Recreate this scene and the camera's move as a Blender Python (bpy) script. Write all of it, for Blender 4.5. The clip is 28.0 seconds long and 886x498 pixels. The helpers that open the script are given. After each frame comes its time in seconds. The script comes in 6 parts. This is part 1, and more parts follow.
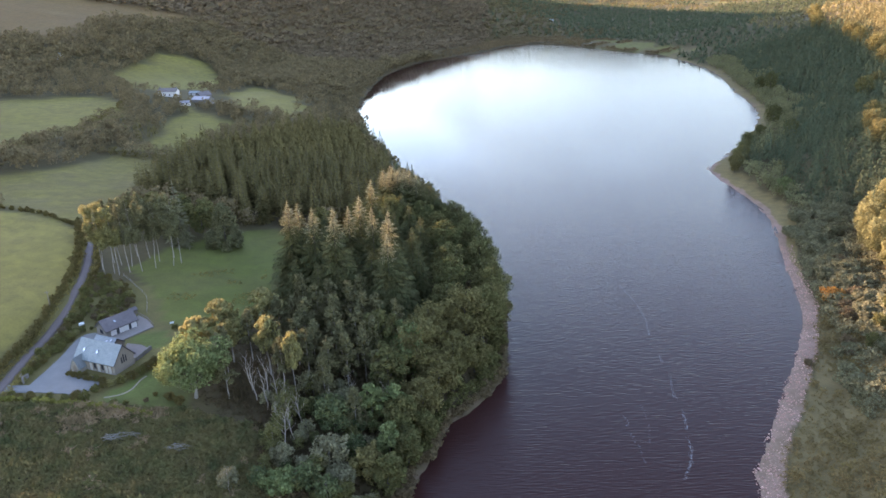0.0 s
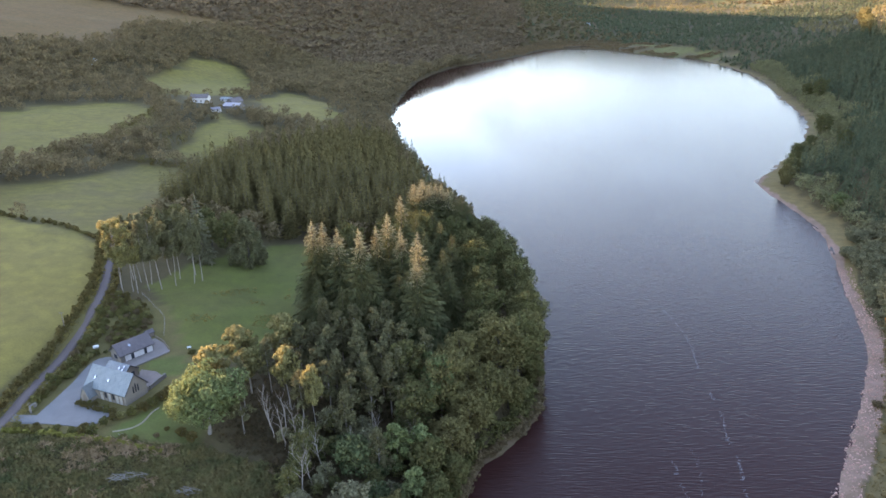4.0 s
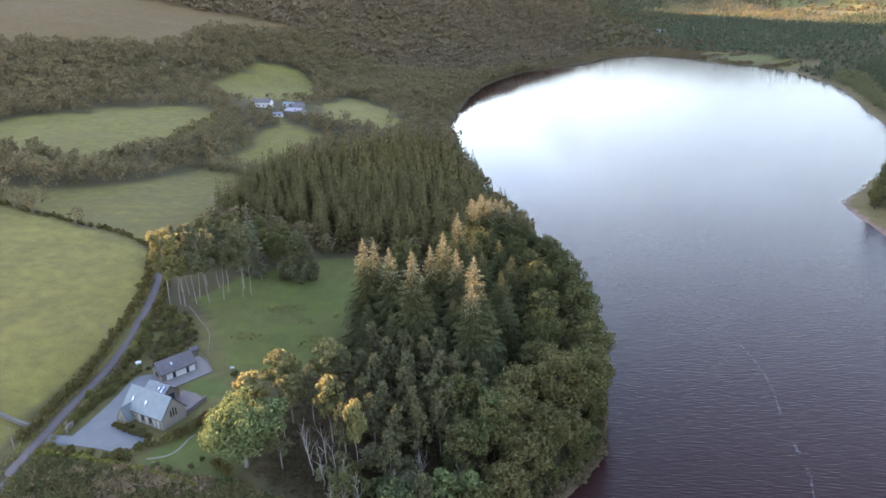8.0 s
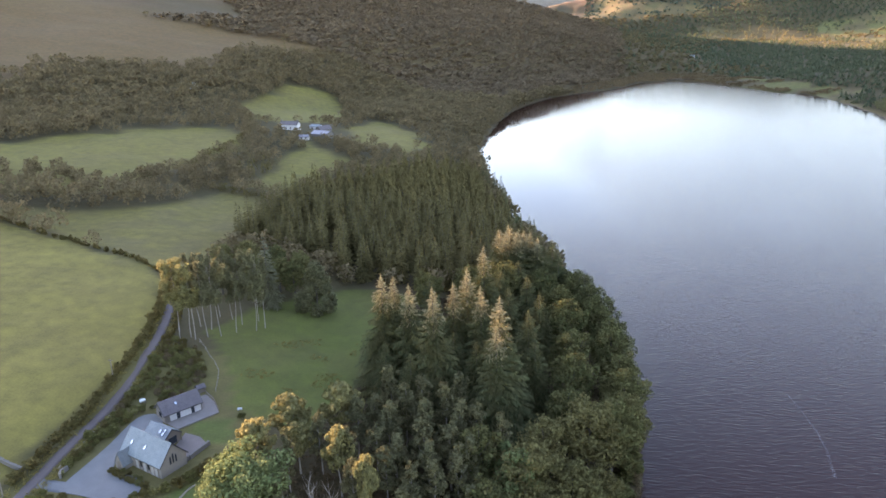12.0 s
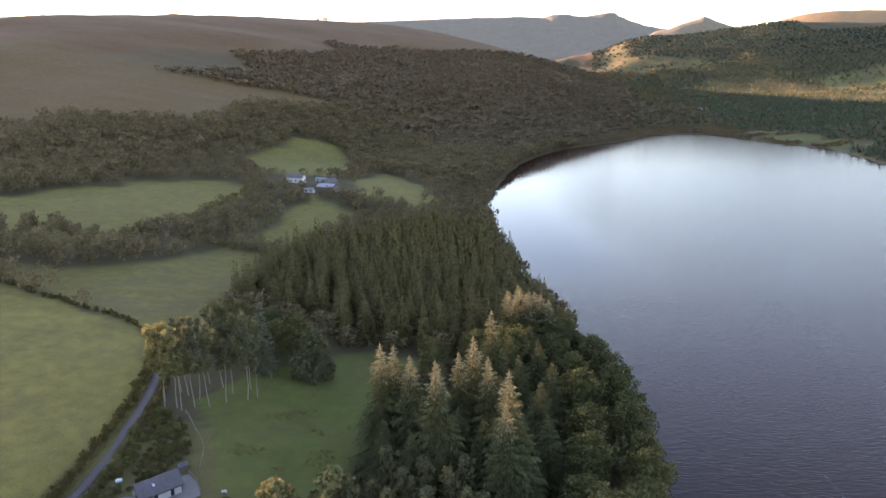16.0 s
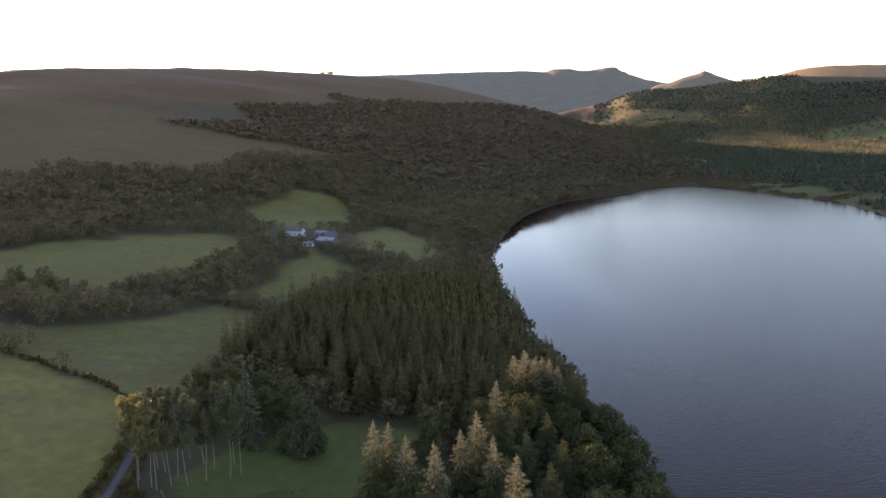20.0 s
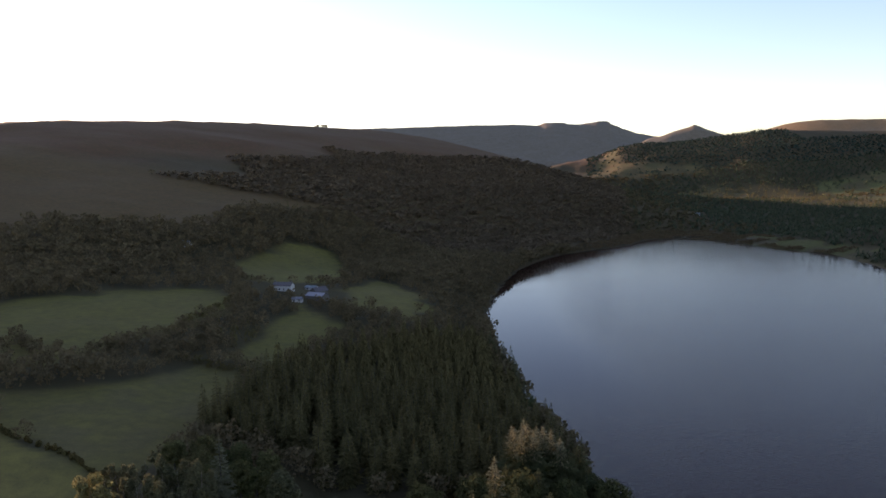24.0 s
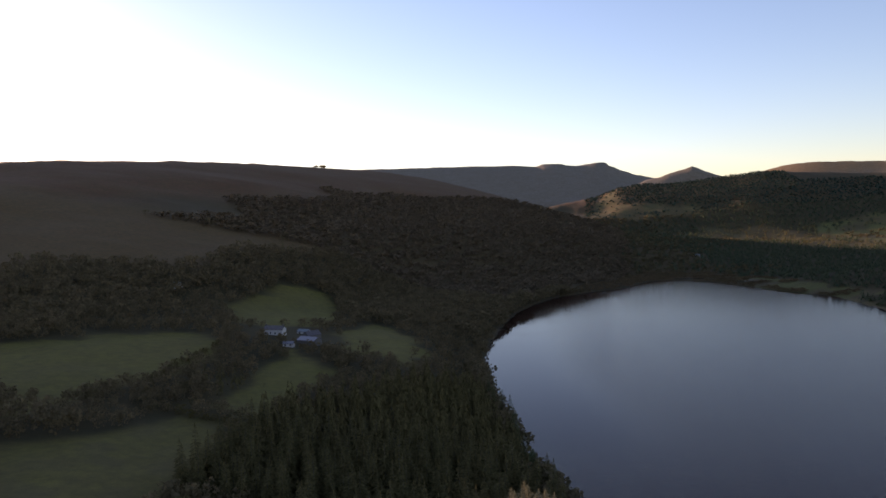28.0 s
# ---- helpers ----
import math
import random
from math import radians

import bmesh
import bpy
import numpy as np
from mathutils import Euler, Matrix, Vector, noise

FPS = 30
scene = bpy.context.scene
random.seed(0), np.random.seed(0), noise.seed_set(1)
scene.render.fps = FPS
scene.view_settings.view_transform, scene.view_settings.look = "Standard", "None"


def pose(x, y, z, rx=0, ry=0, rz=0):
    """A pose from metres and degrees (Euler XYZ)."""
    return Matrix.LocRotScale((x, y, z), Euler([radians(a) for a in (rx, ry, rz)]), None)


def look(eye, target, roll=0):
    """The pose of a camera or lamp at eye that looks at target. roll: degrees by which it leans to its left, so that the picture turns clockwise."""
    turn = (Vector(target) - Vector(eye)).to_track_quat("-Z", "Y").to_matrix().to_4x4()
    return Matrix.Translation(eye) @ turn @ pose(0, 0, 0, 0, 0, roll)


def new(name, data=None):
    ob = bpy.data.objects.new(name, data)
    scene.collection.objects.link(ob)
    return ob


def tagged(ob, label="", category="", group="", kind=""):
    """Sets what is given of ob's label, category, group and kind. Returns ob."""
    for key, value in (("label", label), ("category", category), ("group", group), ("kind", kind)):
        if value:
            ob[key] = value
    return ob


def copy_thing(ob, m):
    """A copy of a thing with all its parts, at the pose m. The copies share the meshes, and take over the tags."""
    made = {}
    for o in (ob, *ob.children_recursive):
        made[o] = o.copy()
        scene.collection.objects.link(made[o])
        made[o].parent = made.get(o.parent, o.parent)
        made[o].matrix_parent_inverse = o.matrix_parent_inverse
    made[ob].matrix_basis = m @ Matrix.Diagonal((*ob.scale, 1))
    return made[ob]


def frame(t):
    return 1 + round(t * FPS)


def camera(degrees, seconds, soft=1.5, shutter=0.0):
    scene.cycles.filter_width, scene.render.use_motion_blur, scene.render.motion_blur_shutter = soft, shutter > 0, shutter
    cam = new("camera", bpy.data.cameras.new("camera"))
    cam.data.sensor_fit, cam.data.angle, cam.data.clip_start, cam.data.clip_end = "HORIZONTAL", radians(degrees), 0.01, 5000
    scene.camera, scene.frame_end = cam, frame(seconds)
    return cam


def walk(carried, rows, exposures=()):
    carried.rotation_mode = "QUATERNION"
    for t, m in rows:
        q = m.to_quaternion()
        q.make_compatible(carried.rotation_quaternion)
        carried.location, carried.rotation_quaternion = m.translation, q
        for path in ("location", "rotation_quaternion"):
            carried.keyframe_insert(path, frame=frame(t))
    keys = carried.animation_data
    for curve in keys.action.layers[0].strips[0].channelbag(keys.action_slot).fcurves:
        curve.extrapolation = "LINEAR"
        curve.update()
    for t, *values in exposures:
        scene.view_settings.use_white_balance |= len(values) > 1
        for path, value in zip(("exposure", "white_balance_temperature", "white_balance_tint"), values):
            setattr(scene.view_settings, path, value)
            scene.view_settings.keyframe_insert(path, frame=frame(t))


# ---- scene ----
cam = camera(62.9, 28.0, soft=1.6)
PATH = [
    (0, (0.453, 3.556, 112.644), (0.399, 5.429, 111.946), -2.0),
    (0.5, (0.447, 5.507, 112.704), (0.395, 7.381, 112.007), -2.0),
    (1, (0.382, 7.429, 112.756), (0.331, 9.302, 112.058), -2.1),
    (1.5, (0.307, 9.421, 112.786), (0.258, 11.295, 112.089), -2.1),
    (2, (0.197, 11.419, 112.82), (0.146, 13.294, 112.123), -2.1),
    (2.5, (0.113, 13.438, 112.869), (0.042, 15.312, 112.176), -2.2),
    (4.5, (-0.342, 21.477, 113.288), (-0.515, 23.348, 112.603), -2.1),
    (5, (-0.474, 23.545, 113.322), (-0.682, 25.413, 112.64), -2.0),
    (5.5, (-0.669, 25.577, 113.327), (-0.895, 27.445, 112.646), -2.0),
    (6, (-0.82, 27.572, 113.329), (-1.061, 29.438, 112.65), -2.0),
    (6.5, (-0.914, 29.475, 113.332), (-1.171, 31.34, 112.656), -2.0),
    (7, (-0.972, 31.28, 113.332), (-1.245, 33.143, 112.658), -2.0),
    (7.5, (-1.064, 32.957, 113.323), (-1.352, 34.818, 112.651), -2.0),
    (8, (-1.161, 34.627, 113.315), (-1.464, 36.487, 112.645), -2.1),
    (8.5, (-1.229, 36.335, 113.302), (-1.548, 38.193, 112.634), -2.0),
    (9, (-1.337, 38.049, 113.26), (-1.671, 39.904, 112.593), -2.0),
    (9.5, (-1.468, 39.731, 113.192), (-1.817, 41.584, 112.525), -1.9),
    (10, (-1.607, 41.457, 113.116), (-1.967, 43.308, 112.45), -1.9),
    (10.5, (-1.768, 43.235, 113.042), (-2.134, 45.087, 112.382), -1.9),
    (11, (-1.989, 44.96, 112.965), (-2.359, 46.817, 112.321), -1.8),
    (11.5, (-2.203, 46.68, 112.895), (-2.577, 48.542, 112.267), -1.8),
    (12, (-2.407, 48.377, 112.839), (-2.786, 50.244, 112.228), -1.7),
    (12.5, (-2.602, 50.078, 112.803), (-2.984, 51.949, 112.207), -1.7),
    (14.5, (-3.467, 57.066, 112.622), (-3.863, 58.954, 112.093), -1.8),
    (15, (-3.704, 58.914, 112.609), (-4.103, 60.806, 112.098), -1.7),
    (15.5, (-3.971, 60.855, 112.594), (-4.373, 62.751, 112.099), -1.7),
    (16, (-4.281, 62.811, 112.556), (-4.686, 64.71, 112.078), -1.7),
    (16.5, (-4.542, 64.775, 112.498), (-4.949, 66.678, 112.037), -1.6),
    (17, (-4.828, 66.686, 112.465), (-5.238, 68.593, 112.021), -1.6),
    (17.5, (-5.146, 68.552, 112.468), (-5.558, 70.462, 112.041), -1.6),
    (18, (-5.433, 70.372, 112.478), (-5.847, 72.285, 112.068), -1.7),
    (18.5, (-5.698, 72.165, 112.498), (-6.112, 74.082, 112.105), -1.7),
    (19, (-5.971, 74.022, 112.531), (-6.387, 75.942, 112.155), -1.6),
    (19.5, (-6.28, 75.932, 112.564), (-6.697, 77.854, 112.205), -1.6),
    (20, (-6.7, 77.848, 112.613), (-7.116, 79.774, 112.271), -1.6),
    (20.5, (-7.208, 79.773, 112.686), (-7.621, 81.703, 112.361), -1.5),
    (21, (-7.7, 81.665, 112.759), (-8.111, 83.598, 112.453), -1.5),
    (21.5, (-8.083, 83.47, 112.814), (-8.491, 85.406, 112.525), -1.5),
    (23.5, (-9.286, 90.259, 113.067), (-9.686, 92.206, 112.845), -1.4),
    (24, (-9.574, 92.137, 113.142), (-9.973, 94.086, 112.94), -1.5),
    (24.5, (-9.891, 94.105, 113.206), (-10.287, 96.056, 113.02), -1.5),
    (25, (-10.222, 96.095, 113.254), (-10.617, 98.048, 113.085), -1.5),
    (25.5, (-10.564, 98.033, 113.287), (-10.958, 99.988, 113.134), -1.5),
    (26, (-10.891, 99.872, 113.306), (-11.282, 101.828, 113.17), -1.5),
    (26.5, (-11.139, 101.603, 113.315), (-11.528, 103.561, 113.191), -1.5),
    (27, (-11.281, 103.274, 113.307), (-11.668, 105.233, 113.196), -1.6),
    (27.5, (-11.283, 104.941, 113.296), (-11.671, 106.901, 113.196), -1.5),
    (28, (-11.207, 106.615, 113.284), (-11.601, 108.573, 113.193), -1.4),
]
EXPOSURES = [(0, 3.7, 8800, 33), (9, 3.85, 9200, 35), (14, 3.5, 9200, 36), (18, 2.85, 8800, 36), (22, 2.05, 8300, 36), (25, 1.35, 8000, 37), (28, 1.15, 8000, 40)]
walk(cam, [(t, look(eye, target, roll)) for t, eye, target, roll in PATH], EXPOSURES)

# ---- world and sun ----
SUN_AZ, SUN_EL = -56.0, 7.6          # degrees: left of the valley's axis, above the level horizon
world = bpy.data.worlds.new("evening_sky")
scene.world = world
world.use_nodes = True
wn, wl = world.node_tree.nodes, world.node_tree.links
sky = wn.new("ShaderNodeTexSky")
sky.sky_type, sky.sun_disc = "NISHITA", False
sky.sun_elevation, sky.sun_rotation = radians(SUN_EL), radians(SUN_AZ)
sky.altitude, sky.air_density, sky.dust_density, sky.ozone_density = 300, 1.0, 0.38, 3.0
wl.new(sky.outputs[0], wn["Background"].inputs[0])
wn["Background"].inputs[1].default_value = 0.15
sun_data = bpy.data.lights.new("sun", "SUN")
sun_data.energy, sun_data.angle, sun_data.color = 4.0, radians(0.6), (1.0, 0.88, 0.76)
sun = new("sun", sun_data)
sun.matrix_world = look((0, 0, 400), (-math.sin(radians(SUN_AZ)) * 100, -math.cos(radians(SUN_AZ)) * 100, 400 - 100 * math.tan(radians(SUN_EL))))


# ---- materials ----
def shader(name, rough=0.8):
    m = bpy.data.materials.new(name)
    m.use_nodes = True
    b = m.node_tree.nodes["Principled BSDF"]
    b.inputs["Roughness"].default_value = rough
    return m, m.node_tree.nodes, m.node_tree.links, b


def mixed(n, l, fac, a, b):
    """A colour between a and b; each is a colour or a socket."""
    x = n.new("ShaderNodeMix")
    x.data_type = "RGBA"
    for sock, v in ((x.inputs[0], fac), (x.inputs[6], a), (x.inputs[7], b)):
        if isinstance(v, bpy.types.NodeSocket):
            l.new(v, sock)
        else:
            sock.default_value = (*v, 1) if isinstance(v, tuple) else v
    return x.outputs[2]


def grain(n, l, scale, detail=4.0, lo=0.3, hi=0.7, coords="Object", stretch=None):
    tc = n.new("ShaderNodeTexCoord")
    t = n.new("ShaderNodeTexNoise")
    t.inputs["Scale"].default_value, t.inputs["Detail"].default_value = scale, detail
    src = tc.outputs[coords]
    if stretch:
        mp = n.new("ShaderNodeMapping")
        mp.inputs["Scale"].default_value = stretch
        l.new(src, mp.inputs[0])
        src = mp.outputs[0]
    l.new(src, t.inputs[0])
    r = n.new("ShaderNodeMapRange")
    r.inputs[1].default_value, r.inputs[2].default_value = lo, hi
    l.new(t.outputs[0], r.inputs[0])
    return r.outputs[0]


def bumped(n, l, b, height, strength, distance):
    bp = n.new("ShaderNodeBump")
    bp.inputs["Strength"].default_value, bp.inputs["Distance"].default_value = strength, distance
    l.new(height, bp.inputs["Height"])
    l.new(bp.outputs[0], b.inputs["Normal"])


def surface(name, a, b2, big=0.5, small=8.0, rough=0.8, bump=0.02, wear=None, metal=0.0, stretch=None):
    """A plain weathered surface: two colours in large patches, fine grain, slight relief."""
    m, n, l, b = shader(name, rough)
    c = mixed(n, l, grain(n, l, big, 5), a, b2)
    g = grain(n, l, small, 6, 0.25, 0.75, stretch=stretch)
    c = mixed(n, l, g, c, tuple(v * 0.72 for v in (wear or a)))
    l.new(c, b.inputs["Base Color"])
    b.inputs["Metallic"].default_value = metal
    bumped(n, l, b, g, 0.6, bump)
    return m


AUTUMN = (1.50, 1.22, 1.10)           # the season's shift of every leaf towards brown


def foliage(name, dark, light, tip=None, glow=0.35, per="object", patch=0.35):
    """Leaves: matt, letting some light through; colour varies from plant to plant, by patch and by leaf."""
    m, n, l, b = shader(name)
    n.remove(b)
    dark, light, tip = (tuple(v * k for v, k in zip(c, AUTUMN)) for c in (dark, light, tip or light))
    if per == "object":
        info = n.new("ShaderNodeObjectInfo").outputs["Random"]
    else:
        info = grain(n, l, 0.09, 2, 0.35, 0.65)
    c = mixed(n, l, info, dark, light)
    c = mixed(n, l, grain(n, l, patch, 3), c, tip)
    isl = n.new("ShaderNodeNewGeometry").outputs["Random Per Island"]
    dim = n.new("ShaderNodeMapRange")
    dim.inputs[3].default_value, dim.inputs[4].default_value = (0.74, 1.22) if per == "object" else (0.86, 1.12)
    l.new(isl, dim.inputs[0])
    sc = n.new("ShaderNodeVectorMath")
    sc.operation = "SCALE"
    l.new(c, sc.inputs[0])
    l.new(dim.outputs[0], sc.inputs[3])
    d, t, mx = n.new("ShaderNodeBsdfDiffuse"), n.new("ShaderNodeBsdfTranslucent"), n.new("ShaderNodeMixShader")
    l.new(sc.outputs[0], d.inputs[0])
    l.new(sc.outputs[0], t.inputs[0])
    mx.inputs[0].default_value = glow
    l.new(d.outputs[0], mx.inputs[1])
    l.new(t.outputs[0], mx.inputs[2])
    l.new(mx.outputs[0], n["Material Output"].inputs[0])
    return m


def ground_material():
    """Turf, heath, shingle and leaf litter: the cover's laid colour, far haze included, in patches, tufts and fine
    grain.
    """
    m, n, l, b = shader("turf_and_heath", 0.95)
    at = n.new("ShaderNodeAttribute")
    at.attribute_name = "cover"
    g1, g2, g3 = grain(n, l, 0.02, 4), grain(n, l, 0.22, 6, 0.3, 0.7), grain(n, l, 1.8, 5, 0.25, 0.75)
    c = mixed(n, l, mul(n, l, g1, 0.30), at.outputs[0], (0.22, 0.14, 0.058))
    c = mixed(n, l, mul(n, l, grain(n, l, 0.07, 5, 0.42, 0.68), 0.26), c, (0.096, 0.066, 0.030))
    c = mixed(n, l, mul(n, l, g2, 0.42), c, (0.060, 0.052, 0.022))
    c = mixed(n, l, mul(n, l, g3, 0.35), c, (0.038, 0.033, 0.016))
    l.new(c, b.inputs["Base Color"])
    b.inputs["Specular IOR Level"].default_value = 0.1
    bumped(n, l, b, g2, 0.45, 0.4)
    return m


def mul(n, l, sock, k):
    x = n.new("ShaderNodeMath")
    x.operation = "MULTIPLY"
    l.new(sock, x.inputs[0])
    x.inputs[1].default_value = k
    return x.outputs[0]


def water_material():
    m, n, l, b = shader("peaty_water", 0.06)
    b.inputs["Base Color"].default_value = (0.034, 0.012, 0.010, 1)
    b.inputs["IOR"].default_value = 1.175
    wind = grain(n, l, 0.02, 4, 0.35, 0.65, stretch=(0.5, 2.0, 1))
    rip = n.new("ShaderNodeTexNoise")
    rip.inputs["Scale"].default_value, rip.inputs["Detail"].default_value = 1.0, 5
    tc, mp = n.new("ShaderNodeTexCoord"), n.new("ShaderNodeMapping")
    mp.inputs["Rotation"].default_value = (0, 0, radians(12))
    mp.inputs["Scale"].default_value = (0.26, 1.6, 1)
    l.new(tc.outputs["Object"], mp.inputs[0])
    l.new(mp.outputs[0], rip.inputs[0])
    rr = n.new("ShaderNodeMapRange")
    rr.inputs[3].default_value, rr.inputs[4].default_value = 0.03, 0.08
    l.new(wind, rr.inputs[0])
    l.new(rr.outputs[0], b.inputs["Roughness"])
    sep, lee = n.new("ShaderNodeSeparateXYZ"), n.new("ShaderNodeMapRange")
    l.new(tc.outputs["Object"], sep.inputs[0])
    lee.inputs[1].default_value, lee.inputs[2].default_value, lee.inputs[3].default_value, lee.inputs[4].default_value = 300, 900, 0.75, 0.26
    l.new(sep.outputs[1], lee.inputs[0])
    at, calm, left_over = n.new("ShaderNodeAttribute"), n.new("ShaderNodeMapRange"), n.new("ShaderNodeMath")
    at.attribute_name = "shelter"
    l.new(at.outputs[0], calm.inputs[0])
    calm.inputs[3].default_value, calm.inputs[4].default_value = 1.0, 0.06
    left_over.operation = "MULTIPLY"
    l.new(lee.outputs[0], left_over.inputs[0])
    l.new(calm.outputs[0], left_over.inputs[1])
    bp = n.new("ShaderNodeBump")
    bp.inputs["Distance"].default_value = 0.2
    l.new(left_over.outputs[0], bp.inputs["Strength"])
    l.new(rip.outputs[0], bp.inputs["Height"])
    l.new(bp.outputs[0], b.inputs["Normal"])
    return m


M_GROUND, M_WATER = ground_material(), water_material()
M_SPRUCE = foliage("spruce_needles", (0.036, 0.056, 0.030), (0.058, 0.076, 0.038), (0.070, 0.076, 0.038), 0.15)
# low sun on the spruce tops is put into this pale needle colour
M_SUNSPRUCE = foliage("sunlit_spruce_tops", (0.126, 0.140, 0.086), (0.162, 0.172, 0.108), (0.140, 0.140, 0.085), 0.18)
M_PLANT = foliage("plantation_needles", (0.056, 0.062, 0.030), (0.096, 0.088, 0.040), (0.082, 0.078, 0.036), 0.2)
M_BROAD = foliage("broad_leaves", (0.050, 0.070, 0.032), (0.084, 0.100, 0.044), (0.088, 0.092, 0.042))
M_SLOPE = foliage("slope_wood_leaves", (0.082, 0.072, 0.048), (0.114, 0.095, 0.064), (0.096, 0.082, 0.056), 0.2, per="patch", patch=0.05)
# dulled leaf colour: shade on birches and round tree is put in
M_UNLIT = foliage("unlit_dull_leaves", (0.070, 0.086, 0.050), (0.094, 0.108, 0.062), (0.086, 0.096, 0.056))
# darker broad leaf: shade on the shore row is put into its colour
M_DARKBROAD = foliage("shade_dark_leaves", (0.042, 0.062, 0.028), (0.074, 0.088, 0.038), (0.070, 0.074, 0.034), 0.2)
M_LIME = foliage("bright_ash_leaves", (0.060, 0.103, 0.046), (0.080, 0.122, 0.056), (0.088, 0.120, 0.056), 0.2)
# gold holds sunlight on birch and copse crowns; on shrubs it is plain yellow
M_GOLD = foliage("yellow_and_sunlit_leaves", (0.130, 0.142, 0.064), (0.162, 0.166, 0.076), (0.108, 0.118, 0.058), 0.35)
M_OLIVE = foliage("olive_oak_leaves", (0.074, 0.088, 0.040), (0.108, 0.108, 0.050), (0.092, 0.094, 0.044))
M_SALLOW = foliage("sallow_leaves", (0.090, 0.110, 0.070), (0.122, 0.138, 0.088), (0.110, 0.118, 0.072))
M_TAWNY = foliage("tawny_leaves", (0.16, 0.115, 0.045), (0.24, 0.135, 0.042), (0.30, 0.145, 0.040))
M_PINE = foliage("pine_needles", (0.060, 0.074, 0.042), (0.086, 0.096, 0.054), (0.076, 0.082, 0.046), 0.22)
M_GREY = foliage("grey_willow_leaves", (0.090, 0.108, 0.072), (0.130, 0.142, 0.092), (0.105, 0.118, 0.078))
M_DARK = foliage("dark_holly_leaves", (0.034, 0.064, 0.034), (0.050, 0.078, 0.040), (0.064, 0.082, 0.040), 0.15)
M_RUST = foliage("rust_leaves", (0.262, 0.122, 0.034), (0.341, 0.157, 0.040), (0.196, 0.129, 0.045))
# lit copy of the conifer colour: the low sun's tan is put in
M_SUNCON = foliage("sunlit_conifer_needles", (0.074, 0.086, 0.046), (0.104, 0.110, 0.058), (0.112, 0.106, 0.056), 0.25, per="patch", patch=0.06)
M_PALELARCH = foliage("pale_larch_needles", (0.080, 0.096, 0.050), (0.100, 0.112, 0.058), (0.090, 0.100, 0.050), 0.2)
M_BANKLEAF = foliage("grey_green_bank_leaves", (0.080, 0.105, 0.060), (0.120, 0.135, 0.078), (0.105, 0.118, 0.062), 0.25, per="patch", patch=0.08)
M_HEDGE = foliage("hedge_leaves", (0.056, 0.062, 0.026), (0.084, 0.082, 0.034), (0.092, 0.078, 0.034), per="patch")
M_CLIPPED = foliage("clipped_hedge_leaves", (0.098, 0.116, 0.034), (0.130, 0.142, 0.042), (0.110, 0.118, 0.040), 0.2, per="patch")
M_SHRUB = foliage("garden_shrub_leaves", (0.060, 0.082, 0.034), (0.104, 0.120, 0.046), (0.098, 0.098, 0.042))
M_WOODS = foliage("mixed_wood_leaves", (0.084, 0.080, 0.046), (0.134, 0.116, 0.068), (0.108, 0.096, 0.058), per="patch", patch=0.12)
M_VALLEY = foliage("valley_wood_leaves", (0.062, 0.066, 0.038), (0.100, 0.092, 0.052), (0.080, 0.076, 0.044), 0.25, per="patch", patch=0.04)
M_FARCON = foliage("far_conifer_needles", (0.032, 0.058, 0.040), (0.050, 0.078, 0.050), (0.062, 0.078, 0.046), 0.35, per="patch", patch=0.1)
# darker, bluer conifer colour: the far ridge's shade and haze are put into it
M_RIDGECON = foliage("unlit_ridge_needles", (0.020, 0.044, 0.036), (0.030, 0.056, 0.044), (0.036, 0.056, 0.042), 0.1, per="patch", patch=0.02)
M_BRACKEN = foliage("bracken_fronds", (0.099, 0.103, 0.040), (0.148, 0.124, 0.051), (0.157, 0.143, 0.055), 0.2, per="patch", patch=0.25)
M_BRAMBLE = foliage("bramble_and_fern", (0.044, 0.062, 0.030), (0.082, 0.094, 0.044), (0.104, 0.096, 0.048), 0.2, per="patch", patch=0.25)
# shade under the trees is put into this very dark leaf colour
M_SHADE = foliage("shaded_floor_leaves", (0.026, 0.030, 0.016), (0.046, 0.042, 0.024), (0.056, 0.044, 0.028), 0.2, per="patch", patch=0.2)
M_TUSSOCK = foliage("tawny_grass", (0.088, 0.078, 0.038), (0.135, 0.104, 0.052), (0.112, 0.098, 0.044), 0.2, per="patch", patch=0.15)
M_REED = foliage("dead_bracken", (0.150, 0.124, 0.086), (0.195, 0.158, 0.112), (0.125, 0.108, 0.066), 0.2, per="patch")
M_BARK = surface("bark", (0.085, 0.065, 0.05), (0.05, 0.04, 0.03), 1.0, 9.0, 0.9, 0.03, stretch=(1, 1, 0.2))
M_BIRCH = surface("pale_birch_bark", (0.27, 0.22, 0.18), (0.15, 0.12, 0.10), 0.8, 5.0, 0.8, 0.01, stretch=(1, 1, 3))
M_GREYBARK = surface("grey_ash_bark", (0.21, 0.18, 0.15), (0.13, 0.11, 0.09), 0.8, 6.0, 0.85, 0.02)


# ---- the lie of the land ----
TABLE = np.random.RandomState(4).rand(256, 256)


def vnoise(x, y, scale):
    x, y = np.asarray(x, float) / scale, np.asarray(y, float) / scale
    i, j = np.floor(x).astype(int), np.floor(y).astype(int)
    u, v = x - i, y - j
    u, v = u * u * (3 - 2 * u), v * v * (3 - 2 * v)
    g = lambda a, b: TABLE[a % 256, b % 256]
    return (g(i, j) * (1 - u) + g(i + 1, j) * u) * (1 - v) + (g(i, j + 1) * (1 - u) + g(i + 1, j + 1) * u) * v


def smooth(t):
    t = np.clip(t, 0, 1)
    return t * t * (3 - 2 * t)


